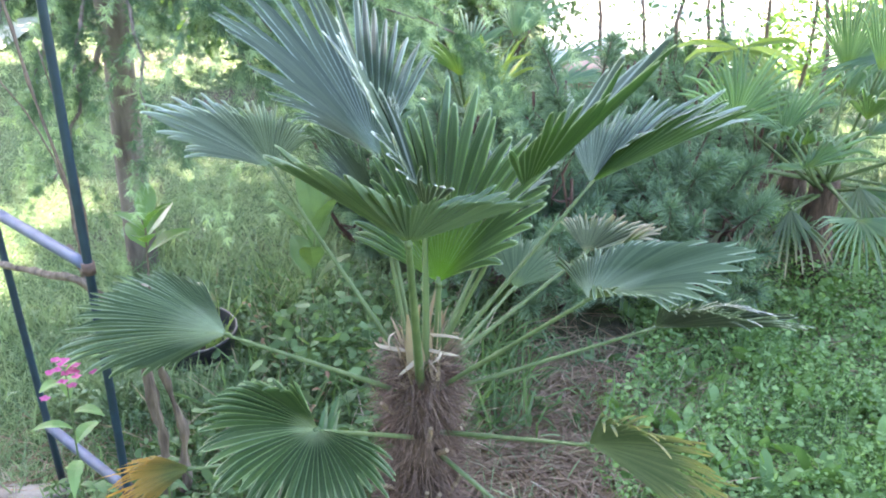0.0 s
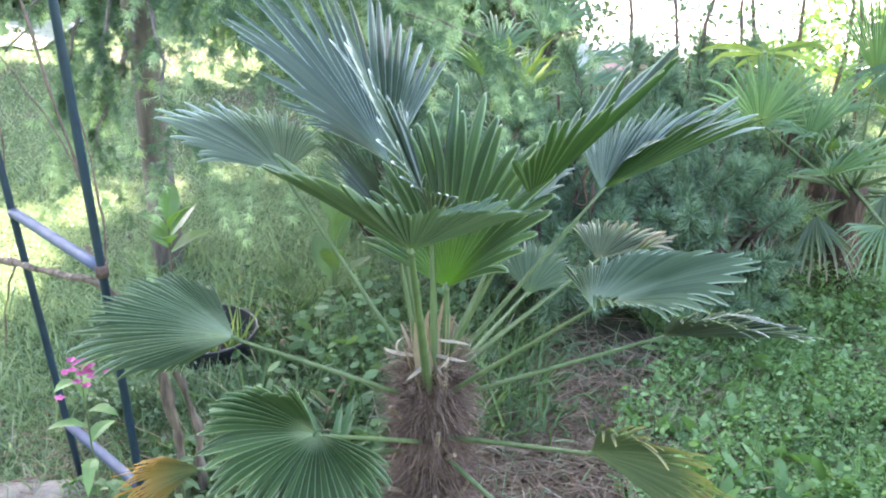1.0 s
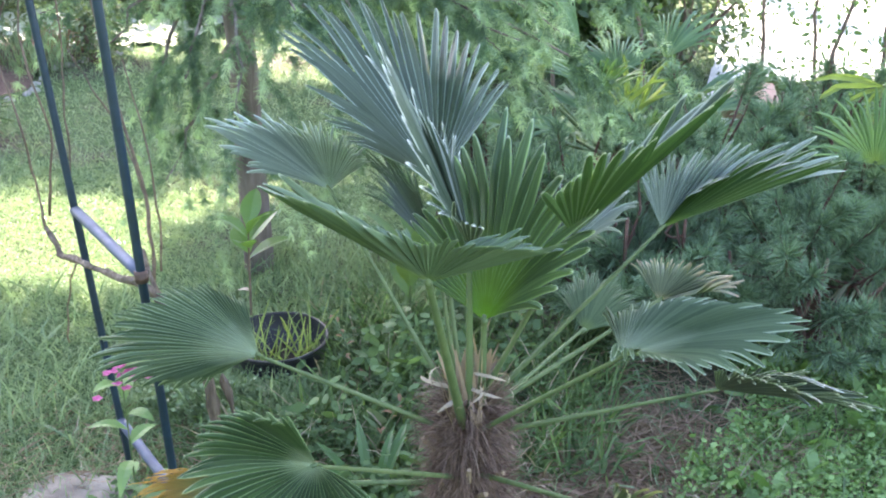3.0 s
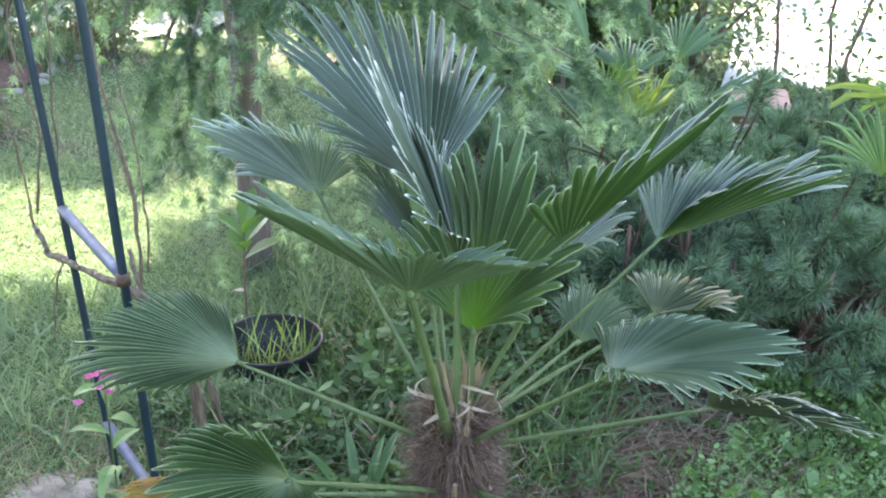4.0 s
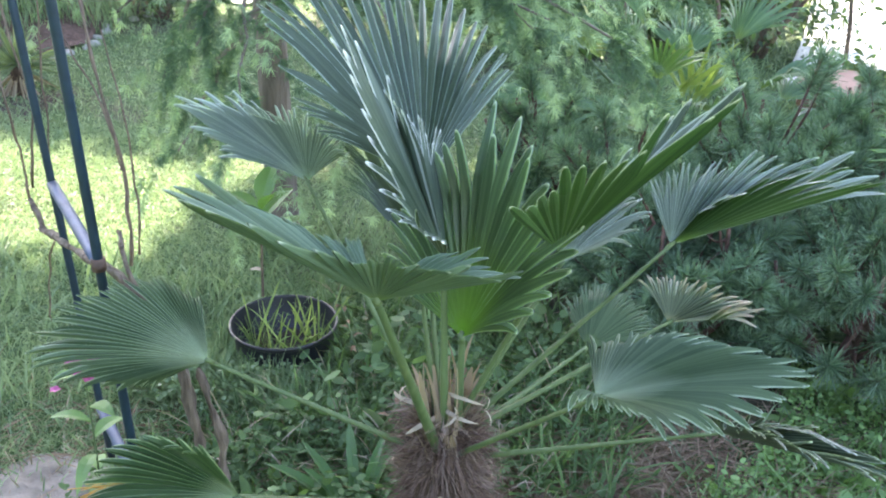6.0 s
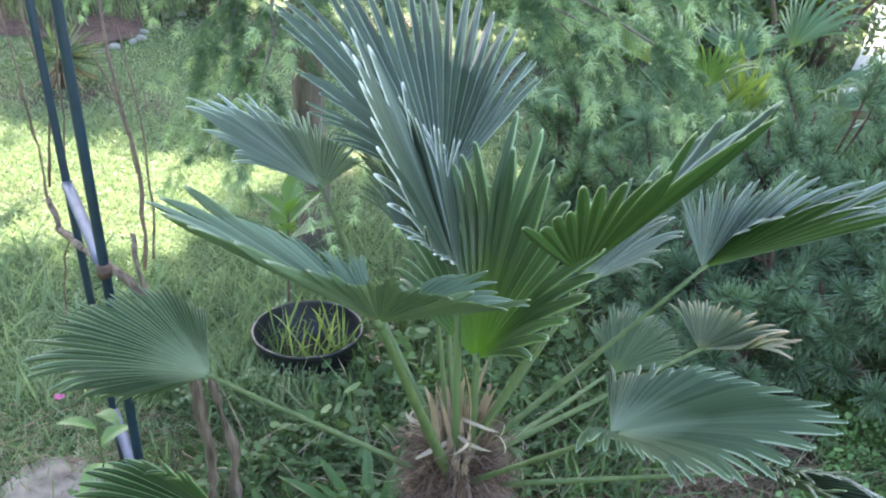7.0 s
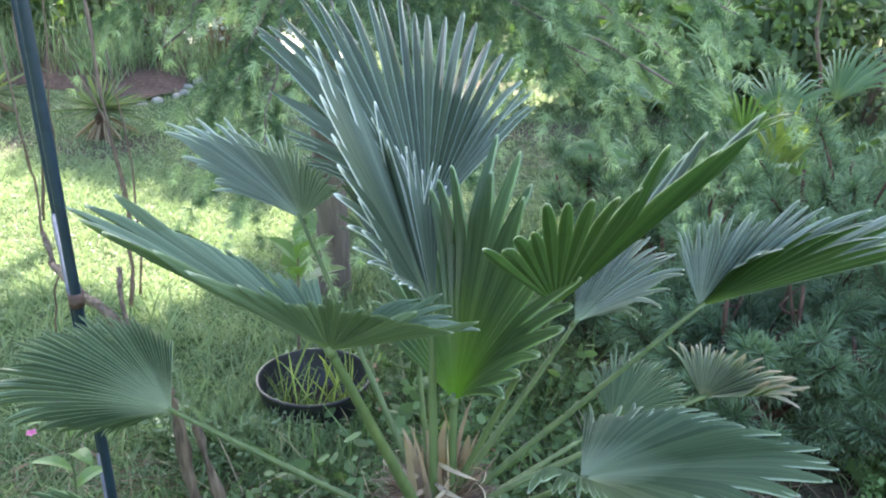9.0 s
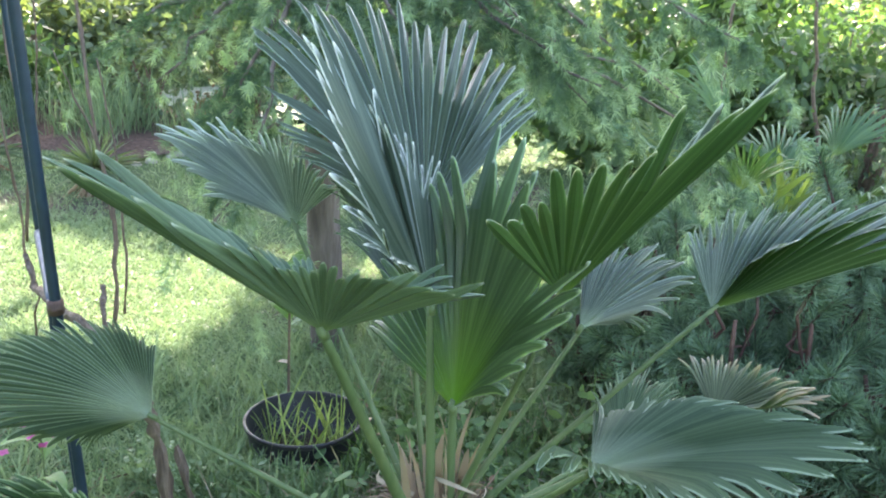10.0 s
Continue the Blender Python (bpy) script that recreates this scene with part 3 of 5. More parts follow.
# trunk with its coat of fibres
def make_trunk():
    r = np.random.default_rng(5)
    h = np.linspace(-0.02, 0.5, 26)
    a = np.linspace(0, 2 * np.pi, 28, endpoint=False)
    rad = np.interp(h, [0, 0.1, 0.3, 0.42, 0.5], [0.07, 0.062, 0.066, 0.062, 0.045])
    ring = rad[:, None] * (1 + 0.12 * r.normal(size=(26, 28)))
    v = np.stack([PALM_X + ring * np.cos(a), PALM_Y + ring * np.sin(a), np.repeat(h[:, None], 28, 1)], -1).reshape(-1, 3)
    i, j = np.meshgrid(np.arange(25), np.arange(28), indexing="ij")
    q = np.stack([i * 28 + j, i * 28 + (j + 1) % 28, (i + 1) * 28 + (j + 1) % 28, (i + 1) * 28 + j], -1).reshape(-1, 4)
    part("trunk", np_mesh("trunk", v, q, FIBRE_CORE, smooth=True), palm, "trunk matted with brown fibre")
    n = 8500
    th, z = r.uniform(0, 2 * np.pi, n), r.uniform(0.0, 0.5, n)
    rr = np.interp(z, [0, 0.3, 0.45, 0.5], [0.058, 0.056, 0.058, 0.045]) * r.uniform(0.75, 1.05, n)
    root = np.stack([PALM_X + rr * np.cos(th), PALM_Y + rr * np.sin(th), z], -1)
    way = np.stack([np.cos(th), np.sin(th), r.uniform(-0.7, 1.3, n)], -1) + r.normal(size=(n, 3)) * 0.5
    v, q, al = blades(root, way, r.uniform(0.02, 0.085, n), r.uniform(0.001, 0.002, n), r.uniform(-0.1, 0.7, n), 4, 0.4)
    ob = part("trunk_fibre", np_mesh("trunk_fibre", v, q, FIBRE, al), palm, "shaggy brown trunk fibre")
    ob["kind"] = "stuff"
    # paler frayed fibre that flares out below the leaf stalks, in uneven tufts
    n = 1300
    tuft = r.integers(0, 46, n)
    th = r.uniform(0, 2 * np.pi, 46)[tuft] + r.normal(size=n) * 0.16
    z = np.clip(r.uniform(0.38, 0.53, 46)[tuft] + r.normal(size=n) * 0.015, 0.36, 0.54)
    rr = r.uniform(0.03, 0.055, n)
    root = np.stack([PALM_X + rr * np.cos(th), PALM_Y + rr * np.sin(th), z], -1)
    way = np.stack([np.cos(th), np.sin(th), r.uniform(0.1, 1.7, 46)[tuft]], -1) + r.normal(size=(n, 3)) * 0.28
    v, q, al = blades(root, way, r.uniform(0.03, 0.085, n), r.uniform(0.001, 0.0024, n), r.uniform(-0.2, 0.7, n), 5, 0.4)
    ob = part("frayed_fibre", np_mesh("frayed_fibre", v, q, FIBRE_PALE, al), palm, "pale frayed fibre below the leaf stalks")
    ob["kind"] = "stuff"
    # cut stubs of old leaf stalks
    for k in range(14):
        t, z0 = r.uniform(-2.9, 0.2), r.uniform(0.06, 0.4)
        out = np.array([math.cos(t), math.sin(t), 0.0])
        p0 = np.array([PALM_X, PALM_Y, z0]) + out * 0.055
        line = bezier(p0, p0 + out * 0.02 + [0, 0, 0.02], p0 + out * r.uniform(0.03, 0.05) + [0, 0, r.uniform(0.03, 0.07)], 5)
        v, q = tube(line, [0.006, 0.0065, 0.006, 0.0055, 0.005], 6)
        part("leaf_stub", np_mesh("leaf_stub", v, q, DRY), palm)
    # torn, dry leaf sheaths round the crown
    for k in range(52):
        t = r.uniform(0, 2 * np.pi)
        c, s_ = math.cos(t), math.sin(t)
        size = r.uniform(0.08, 0.24)
        rad = r.uniform(0.02, 0.045)
        wide = r.uniform(0.007, 0.013) if k % 4 == 0 else r.uniform(0.002, 0.006)
        p0 = np.array([PALM_X + rad * c, PALM_Y + rad * s_, r.uniform(0.36, 0.48)])
        line = bezier(p0, p0 + [0.01 * c, 0.01 * s_, size * 0.6], p0 + [0.02 * c + r.normal() * 0.015, 0.02 * s_ + r.normal() * 0.015, size], 7)
        side = unit(np.cross(unit(np.gradient(line, axis=0)), [c, s_, 0.3])) * (wide * np.array([1, 1, 0.95, 0.85, 0.7, 0.5, 0.15]))[:, None]
        v, q = ribbons(line[None], side[None])
        part("leaf_sheath", np_mesh("leaf_sheath", v, q, DRY, np.repeat(np.linspace(0, 0.5, 7), 2)), palm)
    # pale straps that curl outwards and down
    for k in range(8):
        t = -2.6 + 2.9 * k / 7 + r.normal() * 0.15
        c, s_ = math.cos(t), math.sin(t)
        z0, sweep = r.uniform(0.5, 0.63), r.choice([-1, 1]) * r.uniform(0.35, 0.8)
        spot = [(PALM_X + rad * math.cos(t + f * sweep), PALM_Y + rad * math.sin(t + f * sweep), z0 + lift) for rad, f, lift in
                ((0.03, 0.0, 0.0), (0.1, 0.35, r.uniform(0.01, 0.04)), (r.uniform(0.08, 0.12), 1.0, r.uniform(-0.05, 0.01)))]
        line = bezier(*(np.array(p) for p in spot), 9)
        side = unit(np.cross(unit(np.gradient(line, axis=0)), [c, s_, 0.6])) * (r.uniform(0.0026, 0.0046) * np.array([0.8, 1, 1, 1, 0.9, 0.8, 0.65, 0.4, 0.1]))[:, None]
        v, q = ribbons(line[None], side[None])
        part("dry_strap", np_mesh("dry_strap", v, q, PALE, np.repeat(np.linspace(0, 0.5, 9), 2)), palm, "pale curled dry strap")


make_trunk()
# ---- trellis frame of two posts and two rungs ----
def rod(name, a, b, radius, material, parent, label="", n=9, bow=0.0):
    line = wiggly([a, b], n, bow, 3)
    v, q = tube(line, np.full(n, radius), 12)
    return part(name, np_mesh(name, v, q, material, smooth=True), parent, label)


frame_thing = thing("garden_frame", (-0.8, 1.95, 0), "dark green metal frame with grey-blue rungs in the soil", "frame")
POST_R, POST_L = (-0.686, 1.875), (-0.927, 2.107)
rod("post", (*POST_R, -0.05), (-0.693, 1.785, 2.3), 0.0092, POST_PAINT, frame_thing)
rod("post", (*POST_L, -0.05), (-1.089, 2.145, 2.3), 0.0086, POST_PAINT, frame_thing)
rod("rung", (-0.688, 1.842, 0.755), (-0.982, 2.12, 0.755), 0.012, RUNG_PAINT, frame_thing, "grey-blue painted rung")
rod("rung", (-0.687, 1.866, 0.2), (-0.944, 2.111, 0.2), 0.012, RUNG_PAINT, frame_thing, "grey-blue painted rung")
for joint in ((-0.688, 1.843, 0.75), (-0.687, 1.866, 0.2)):
    v, q = tube([np.array(joint) - [0, 0, 0.012], np.array(joint) + [0, 0, 0.012]], [0.0135, 0.0135], 12)
    part("joint", np_mesh("joint", v, q, RUSTY, smooth=True), frame_thing, "rusty joint")

# ---- old vine beside the frame ----
vine = thing("old_vine", (-0.66, 2.06, 0), "gnarled grey vine stump with bare twining canes", "vine")
for points, r0, r1, n, seed in (
        ([(-0.66, 2.05, -0.02), (-0.655, 2.06, 0.2), (-0.67, 2.05, 0.42), (-0.66, 2.0, 0.56)], 0.019, 0.012, 22, 4),
        ([(-0.63, 2.07, -0.02), (-0.62, 2.08, 0.18), (-0.64, 2.06, 0.4)], 0.017, 0.01, 16, 5),
        ([(-0.66, 2.0, 0.56), (-0.78, 1.97, 0.66), (-0.95, 2.08, 0.63), (-1.08, 2.18, 0.6), (-1.13, 2.22, 0.66)], 0.011, 0.009, 26, 6),
        ([(-1.13, 2.22, 0.66), (-1.15, 2.24, 0.78), (-1.14, 2.22, 0.9), (-1.2, 2.26, 1.05), (-1.26, 2.25, 1.3)], 0.0045, 0.002, 22, 7),
        ([(-1.0, 2.12, 0.62), (-1.06, 2.14, 0.5), (-1.08, 2.16, 0.38)], 0.004, 0.002, 12, 8),
        ([(-0.8, 2.1, 0.6), (-0.82, 2.14, 0.78), (-0.86, 2.15, 0.95), (-0.92, 2.2, 1.2), (-0.95, 2.2, 1.5)], 0.006, 0.003, 20, 9),
        ([(-0.82, 2.14, 0.8), (-0.9, 2.2, 0.95), (-1.0, 2.22, 1.1)], 0.003, 0.0015, 12, 10),
        ([(-0.79, 2.12, 0.62), (-0.785, 2.13, 0.75), (-0.8, 2.14, 0.9), (-0.84, 2.16, 1.1)], 0.0035, 0.0018, 14, 13),
        ([(-0.99, 2.14, 0.74), (-0.98, 2.14, 0.95), (-0.96, 2.15, 1.15), (-0.98, 2.16, 1.5)], 0.003, 0.0018, 18, 14),
        ([(-1.1, 2.2, 0.7), (-1.05, 2.18, 0.9), (-1.1, 2.2, 1.15), (-1.02, 2.2, 1.5)], 0.004, 0.002, 18, 11),
        ([(-0.66, 2.02, 0.5), (-0.78, 2.04, 0.62), (-0.82, 2.1, 0.68)], 0.009, 0.006, 12, 12)):
    line = wiggly(points, n, 0.012 if r0 > 0.005 else 0.009, seed)
    rr = 0.72 * np.linspace(r0, r1, n) * (1 + (0.4 if r0 > 0.012 else 0.25) * np.random.default_rng(seed).normal(size=n).clip(-1, 1))
    v, q = tube(line, rr, 11)
    v = v + np.random.default_rng(seed).normal(size=v.shape) * r0 * 0.09
    part("cane" if r0 < 0.012 else "vine_stem", np_mesh("cane", v, q, VINE if r0 > 0.007 else TWIG, smooth=True), vine)


# ---- flat stone ----
def make_stone(name, centre, size, seed, label, fine=4, material=None, group=""):
    bm = bmesh.new()
    bmesh.ops.create_icosphere(bm, subdivisions=fine, radius=1.0)
    for vert in bm.verts:
        d = vert.co.normalized()
        k = 1 + 0.22 * noise.noise(d * 1.3 + Vector((seed, 0, 0))) + 0.05 * noise.noise(d * 5 + Vector((0, seed, 0)))
        flat = d.z * 0.5 if d.z > 0 else d.z
        vert.co = Vector((d.x * size[0] * k, d.y * size[1] * k, max(min(flat, 0.42), -0.5) * size[2] * 2 * (1 + 0.1 * noise.noise(d * 3))))
    me = bpy.data.meshes.new(name)
    bm.to_mesh(me)
    bm.free()
    for f in me.polygons:
        f.use_smooth = True
    me.materials.append(material or STONE)
    ob = lone(name, me, label, "stone", group=group)
    ob.location = centre
    return ob


make_stone("flat_stone", (-1.0, 1.98, 0.0), (0.19, 0.16, 0.055), 3, "flat weathered grey stone lying in the grass")


# ---- pot with grass ----
def make_pot():
    cx, cy, h, r_top, r_low = -0.757, 2.71, 0.13, 0.15, 0.13
    pot = thing("plant_pot", (cx, cy, 0), "black plastic pot with soil and sprouting grass", "plant pot")
    prof = [(0.0, 0.0), (r_low, 0.0), (r_low + 0.006, 0.03), (r_top - 0.006, h - 0.02), (r_top - 0.005, h - 0.014), (r_top + 0.002, h - 0.012), (r_top + 0.003, h - 0.002),
            (r_top + 0.001, h), (r_top - 0.003, h), (r_top - 0.005, h - 0.005), (r_top - 0.02, h - 0.12), (0.0, h - 0.12)]
    a = np.linspace(0, 2 * np.pi, 48, endpoint=False)
    v = np.array([[(cx + r * math.cos(t), cy + r * math.sin(t), z) for t in a] for r, z in prof]).reshape(-1, 3)
    i, j = np.meshgrid(np.arange(len(prof) - 1), np.arange(48), indexing="ij")
    q = np.stack([i * 48 + j, i * 48 + (j + 1) % 48, (i + 1) * 48 + (j + 1) % 48, (i + 1) * 48 + j], -1).reshape(-1, 4)
    part("pot_body", np_mesh("pot_body", v, q, POT_PLASTIC, smooth=True), pot)
    k = np.linspace(0, r_top - 0.022, 7)
    v = np.array([[(cx + r * math.cos(t), cy + r * math.sin(t), h - 0.11 + 0.012 * math.sin(9 * t + 30 * r)) for t in a] for r in k]).reshape(-1, 3)
    i, j = np.meshgrid(np.arange(6), np.arange(48), indexing="ij")
    q = np.stack([i * 48 + j, i * 48 + (j + 1) % 48, (i + 1) * 48 + (j + 1) % 48, (i + 1) * 48 + j], -1).reshape(-1, 4)
    part("potting_soil", np_mesh("potting_soil", v, q, SOIL, smooth=True), pot)
    n = 60
    t, r = rng.uniform(0, 2 * np.pi, n), (r_top - 0.04) * np.sqrt(rng.uniform(0, 1, n))
    root = np.stack([cx + r * np.cos(t), cy + r * np.sin(t), np.full(n, h - 0.1)], -1)
    way = upright(n, 0.28)
    v, q, al = blades(root, way, rng.uniform(0.12, 0.3, n), rng.uniform(0.004, 0.008, n), rng.uniform(0.0, 0.5, n), 7)
    ob = part("grass_tuft", np_mesh("grass_tuft", v, q, GRASS_BRIGHT, al), pot, "long green grass growing in the pot")
    ob["kind"] = "stuff"


make_pot()


# ---- leafy shoots ----
def leaf_sheet(root, way, up, length, width, fold=0.25, droop=0.25, rows=7, shape=((0, 0.1), (0.3, 0.9), (0.55, 1.0), (0.85, 0.5), (1, 0.02))):
    """One broad leaf with a folded midrib."""
    way = unit(np.array(way, float))
    side = unit(np.cross(way, up))
    nrm = np.cross(side, way)
    s = np.linspace(0, 1, rows)
    w = np.interp(s, *zip(*shape)) * width / 2
    mid = np.array(root) + way * (s * length)[:, None] + nrm * 0.04 * length * np.sin(np.pi * s)[:, None]
    mid[:, 2] -= droop * length * s ** 2
    lift = nrm * (w * fold)[:, None]
    v = np.stack([mid - side * w[:, None] + lift, mid, mid + side * w[:, None] + lift], 1).reshape(-1, 3)
    j = np.arange(rows - 1)[:, None] * 3
    return v, np.concatenate([j + [0, 1, 4, 3], j + [1, 2, 5, 4]]), np.repeat(s, 3)


def shoot(name, base, height, lean, leaves, size, material, label, category, seed, stem_r=0.004, droop=0.3, rise=0.7, stem_mat=None, top_only=0.35, wide=1.0):
    r = np.random.default_rng(seed)
    ob = thing(name, base, label, category)
    top = np.array(base) + [lean[0], lean[1], height]
    line = bezier(np.array(base) - [0, 0, 0.02], (np.array(base) + top) / 2 + [0, 0, height * 0.1], top, 9)
    v, q = tube(line, np.linspace(stem_r, stem_r * 0.5, 9), 7)
    part("stem", np_mesh("stem", v, q, stem_mat or STALK, smooth=True), ob)
    for k in range(leaves):
        f = top_only + (1 - top_only) * k / max(leaves - 1, 1)
        p = np.array([np.interp(f * 8, np.arange(9), line[:, c]) for c in range(3)])
        t = k * 2.4 + r.normal() * 0.2
        way = np.array([math.cos(t), math.sin(t), rise + 0.8 * (f - 0.5) + r.normal() * 0.1])
        v, q, al = leaf_sheet(p, way, (0, 0, 1), size * r.uniform(0.75, 1.1), size * wide * r.uniform(0.28, 0.36), droop=droop * r.uniform(0.6, 1.3))
        part("leaf", np_mesh("leaf", v, q, material, al), ob)
    return ob


laurel = shoot("laurel_seedling", (-0.9, 2.86, 0), 0.4, (0.02, 0.0), 7, 0.15, LAUREL, "young laurel shoot with glossy yellow-green leaves", "plant", 3, 0.005, 0.15, 0.6, TWIG, 0.72, 1.5)
for turn in (2.9,):
    v, q, al = leaf_sheet((-0.89, 2.86, 0.19), (math.cos(turn), math.sin(turn), 0.1), (0, 0, 1), 0.055, 0.022, 0.2, 0.3)
    part("leaf", np_mesh("leaf", v, q, PALE, al), laurel, "withered pale leaf")
shoot("leafy_weed", (-0.73, 1.74, 0), 0.3, (0.02, 0.02), 11, 0.07, IVY, "tall leafy weed with large green leaves", "plant", 5, 0.005, 0.5, 0.3)
shoot("leafy_weed", (-0.62, 1.95, 0), 0.22, (0.0, -0.02), 9, 0.06, IVY, "tall leafy weed with large green leaves", "plant", 6, 0.005, 0.5, 0.3)
shoot("rusty_weed", (-0.26, 2.55, 0), 0.2, (0.09, -0.05), 7, 0.036, RUST, "low plant with rusty brown leaves", "plant", 8, 0.004, 0.4, 0.5)
shoot("rusty_weed", (-0.46, 2.62, 0), 0.24, (-0.1, 0.04), 8, 0.036, RUST, "low plant with rusty brown leaves", "plant", 10, 0.004, 0.4, 0.5)
shoot("rusty_weed", (-0.38, 2.32, 0), 0.17, (0.08, 0.05), 7, 0.034, RUST, "low plant with rusty brown leaves", "plant", 9, 0.004, 0.4, 0.5)
shoot("large_leaf_plant", (-0.42, 2.95, 0), 0.34, (0.03, 0.0), 7, 0.26, IVY, "plant with long grey-green leaves in the grass", "plant", 12, 0.006, 0.2, 1.3)


def strap_plant(base, n, length, width, seed, label, material=None, rise=(0.5, 1.4), name="strap_leaf_plant"):
    r = np.random.default_rng(seed)
    ob = thing(name, base, label, "plant")
    for k in range(n):
        t = 2 * math.pi * k / n + r.normal() * 0.2
        way = (math.cos(t), math.sin(t), r.uniform(*rise))
        v, q, al = leaf_sheet(np.array(base) + [0.01 * math.cos(t), 0.01 * math.sin(t), 0.0], way, (0, 0, 1), length * r.uniform(0.75, 1.1), width * r.uniform(0.8, 1.2), fold=0.5,
                              droop=r.uniform(0.1, 0.4), shape=((0, 0.5), (0.3, 0.9), (0.6, 1), (0.9, 0.55), (1, 0.05)))
        part("leaf", np_mesh("leaf", v, q, material or WEED, al), ob)
    return ob


strap_plant((-0.31, 2.12, 0.0), 18, 0.26, 0.026, 4, "low plant with stiff grey-green strap leaves", PALM_UNDER)
strap_plant((0.2, 2.3, 0.0), 5, 0.13, 0.034, 6, "weed with broad green leaves", IVY, (0.3, 0.9))


def flower(base, height, seed):
    r = np.random.default_rng(seed)
    ob = shoot("pink_flower", base, height, (0.01, 0.0), 9, 0.11, WEED, "flowering stem with a bright pink flower head", "flower", seed, 0.003, 0.5, 0.4)
    top = np.array(base) + [0.01, 0, height]
    for k in range(16):
        c = top + r.normal(size=3) * [0.022, 0.022, 0.02]
        lots = []
        for p in range(5):
            t = p * 2 * math.pi / 5 + r.uniform()
            lots.append(leaf_sheet(c, (math.cos(t), math.sin(t), 0.5), (0, 0, 1), 0.014, 0.012, 0.1, 0.2, 4))
        v, q, al = merged(lots)
        part("blossom", np_mesh("blossom", v, q, PETAL, al), ob)


flower((-0.79, 1.87, 0), 0.5, 21)


# ---- conifer with drooping sprays ----
def sprays(lines, per_metre, needle, seed, thick=0.0017):
    """Needle tufts along twigs."""
    r = np.random.default_rng(seed)
    roots, ways, ages = [], [], []
    for line in lines:
        length = np.linalg.norm(np.diff(line, axis=0), axis=1).sum()
        n = max(int(per_metre * length), 2)
        s = r.uniform(0, len(line) - 1.001, n)
        i = s.astype(int)
        p = np.repeat(line[i] + (line[i + 1] - line[i]) * (s - i)[:, None], 20, 0)
        d = np.repeat(unit(line[i + 1] - line[i]), 20, 0)
        roots.append(p)
        ages.append(np.repeat(s / (len(line) - 1), 20))
        ways.append(d * 1.0 + unit(r.normal(size=p.shape)) + [0, 0, 0.1])
    roots, ways = np.concatenate(roots), np.concatenate(ways)
    n = len(roots)
    v, q, al = blades(roots, ways, r.uniform(0.6, 1.2, n) * needle, np.full(n, thick), r.uniform(0, 0.2, n), 3, 0.3)
    return v, q, np.repeat(np.concatenate(ages), len(v) // n)


def make_larch():
    r = np.random.default_rng(11)
    tree = thing("conifer_tree", (-1.05, 3.36, 0), "tall conifer with a slim grey trunk and drooping soft needles", "tree")
    trunk = wiggly([(-1.05, 3.36, -0.1), (-1.0, 3.24, 1.5), (-0.98, 3.15, 3.0), (-1.0, 3.2, 7.0)], 40, 0.03, 2)
    v, q = tube(trunk, np.interp(np.linspace(0, 1, 40), [0, 0.02, 0.2, 1], [0.075, 0.055, 0.047, 0.012]), 12)
    part("trunk", np_mesh("trunk", v, q, BARK, smooth=True), tree)
    ends = [(-1.55, 3.0, 0.98), (-1.3, 2.9, 0.9), (-1.2, 2.92, 0.72), (-1.1, 2.85, 0.55), (-0.5, 2.85, 0.85), (-0.72, 2.5, 0.85), (-0.45, 2.75, 1.0), (-0.15, 3.0, 0.95), (0.1, 3.15, 0.85),
            (0.0, 3.3, 0.92), (-0.1, 3.7, 0.9), (-0.55, 3.9, 0.95), (-1.0, 2.8, 0.86), (-0.6, 2.6, 1.1), (-0.25, 2.8, 1.15), (0.2, 3.0, 1.08),
            (0.0, 3.9, 1.2), (-0.5, 3.05, 0.95), (-0.1, 2.85, 1.0)]
    for end in ends:
        end = np.array(end)
        z0 = end[2] + r.uniform(0.15, 0.5)
        root = np.array([np.interp(z0, trunk[:, 2], trunk[:, k]) for k in range(3)])
        mid = (root + end) / 2 + [0, 0, 0.12]
        line = bezier(root, mid, end, 14) + r.normal(size=(14, 3)) * 0.008
        v, q = tube(line, np.linspace(0.012, 0.003, 14), 6)
        limb = part("limb", np_mesh("limb", v, q, BARK, smooth=True), tree)
        twigs = []
        reach = np.linalg.norm(end - root)
        for k in range(int((12 + 16 * reach) * (0.4 if end[0] < -1.25 else 0.75 if end[0] < -0.85 else 0.9))):
            i = r.integers(3, 14)
            d = unit(line[min(i + 1, 13)] - line[i - 1])
            side = np.cross(d, [0, 0, 1]) * r.choice([-1, 1])
            size = r.uniform(0.14, 0.34)
            a = line[i]
            c = a + size * (d * r.uniform(0.2, 0.8) + side * r.uniform(0.2, 0.9)) + [0, 0, -size * r.uniform(0.25, 0.9)]
            twigs.append(bezier(a, (a + c) / 2 + [0, 0, size * 0.22], c, 6))
        twigs.append(line[4:])
        v, q, al = sprays(twigs, 76, 0.027, r.integers(1e6))
        ob = part("needle_spray", np_mesh("needle_spray", v, q, LARCH, al), limb)
        ob["kind"] = "stuff"
    v, q, al = leaf_cloud((-1.0, 3.2, 4.2), (0.9, 0.9, 2.2), 4500, 0.22, 0.04, 31)
    ob = part("crown", np_mesh("crown", v, q, LARCH, al), tree)
    ob["kind"] = "stuff"


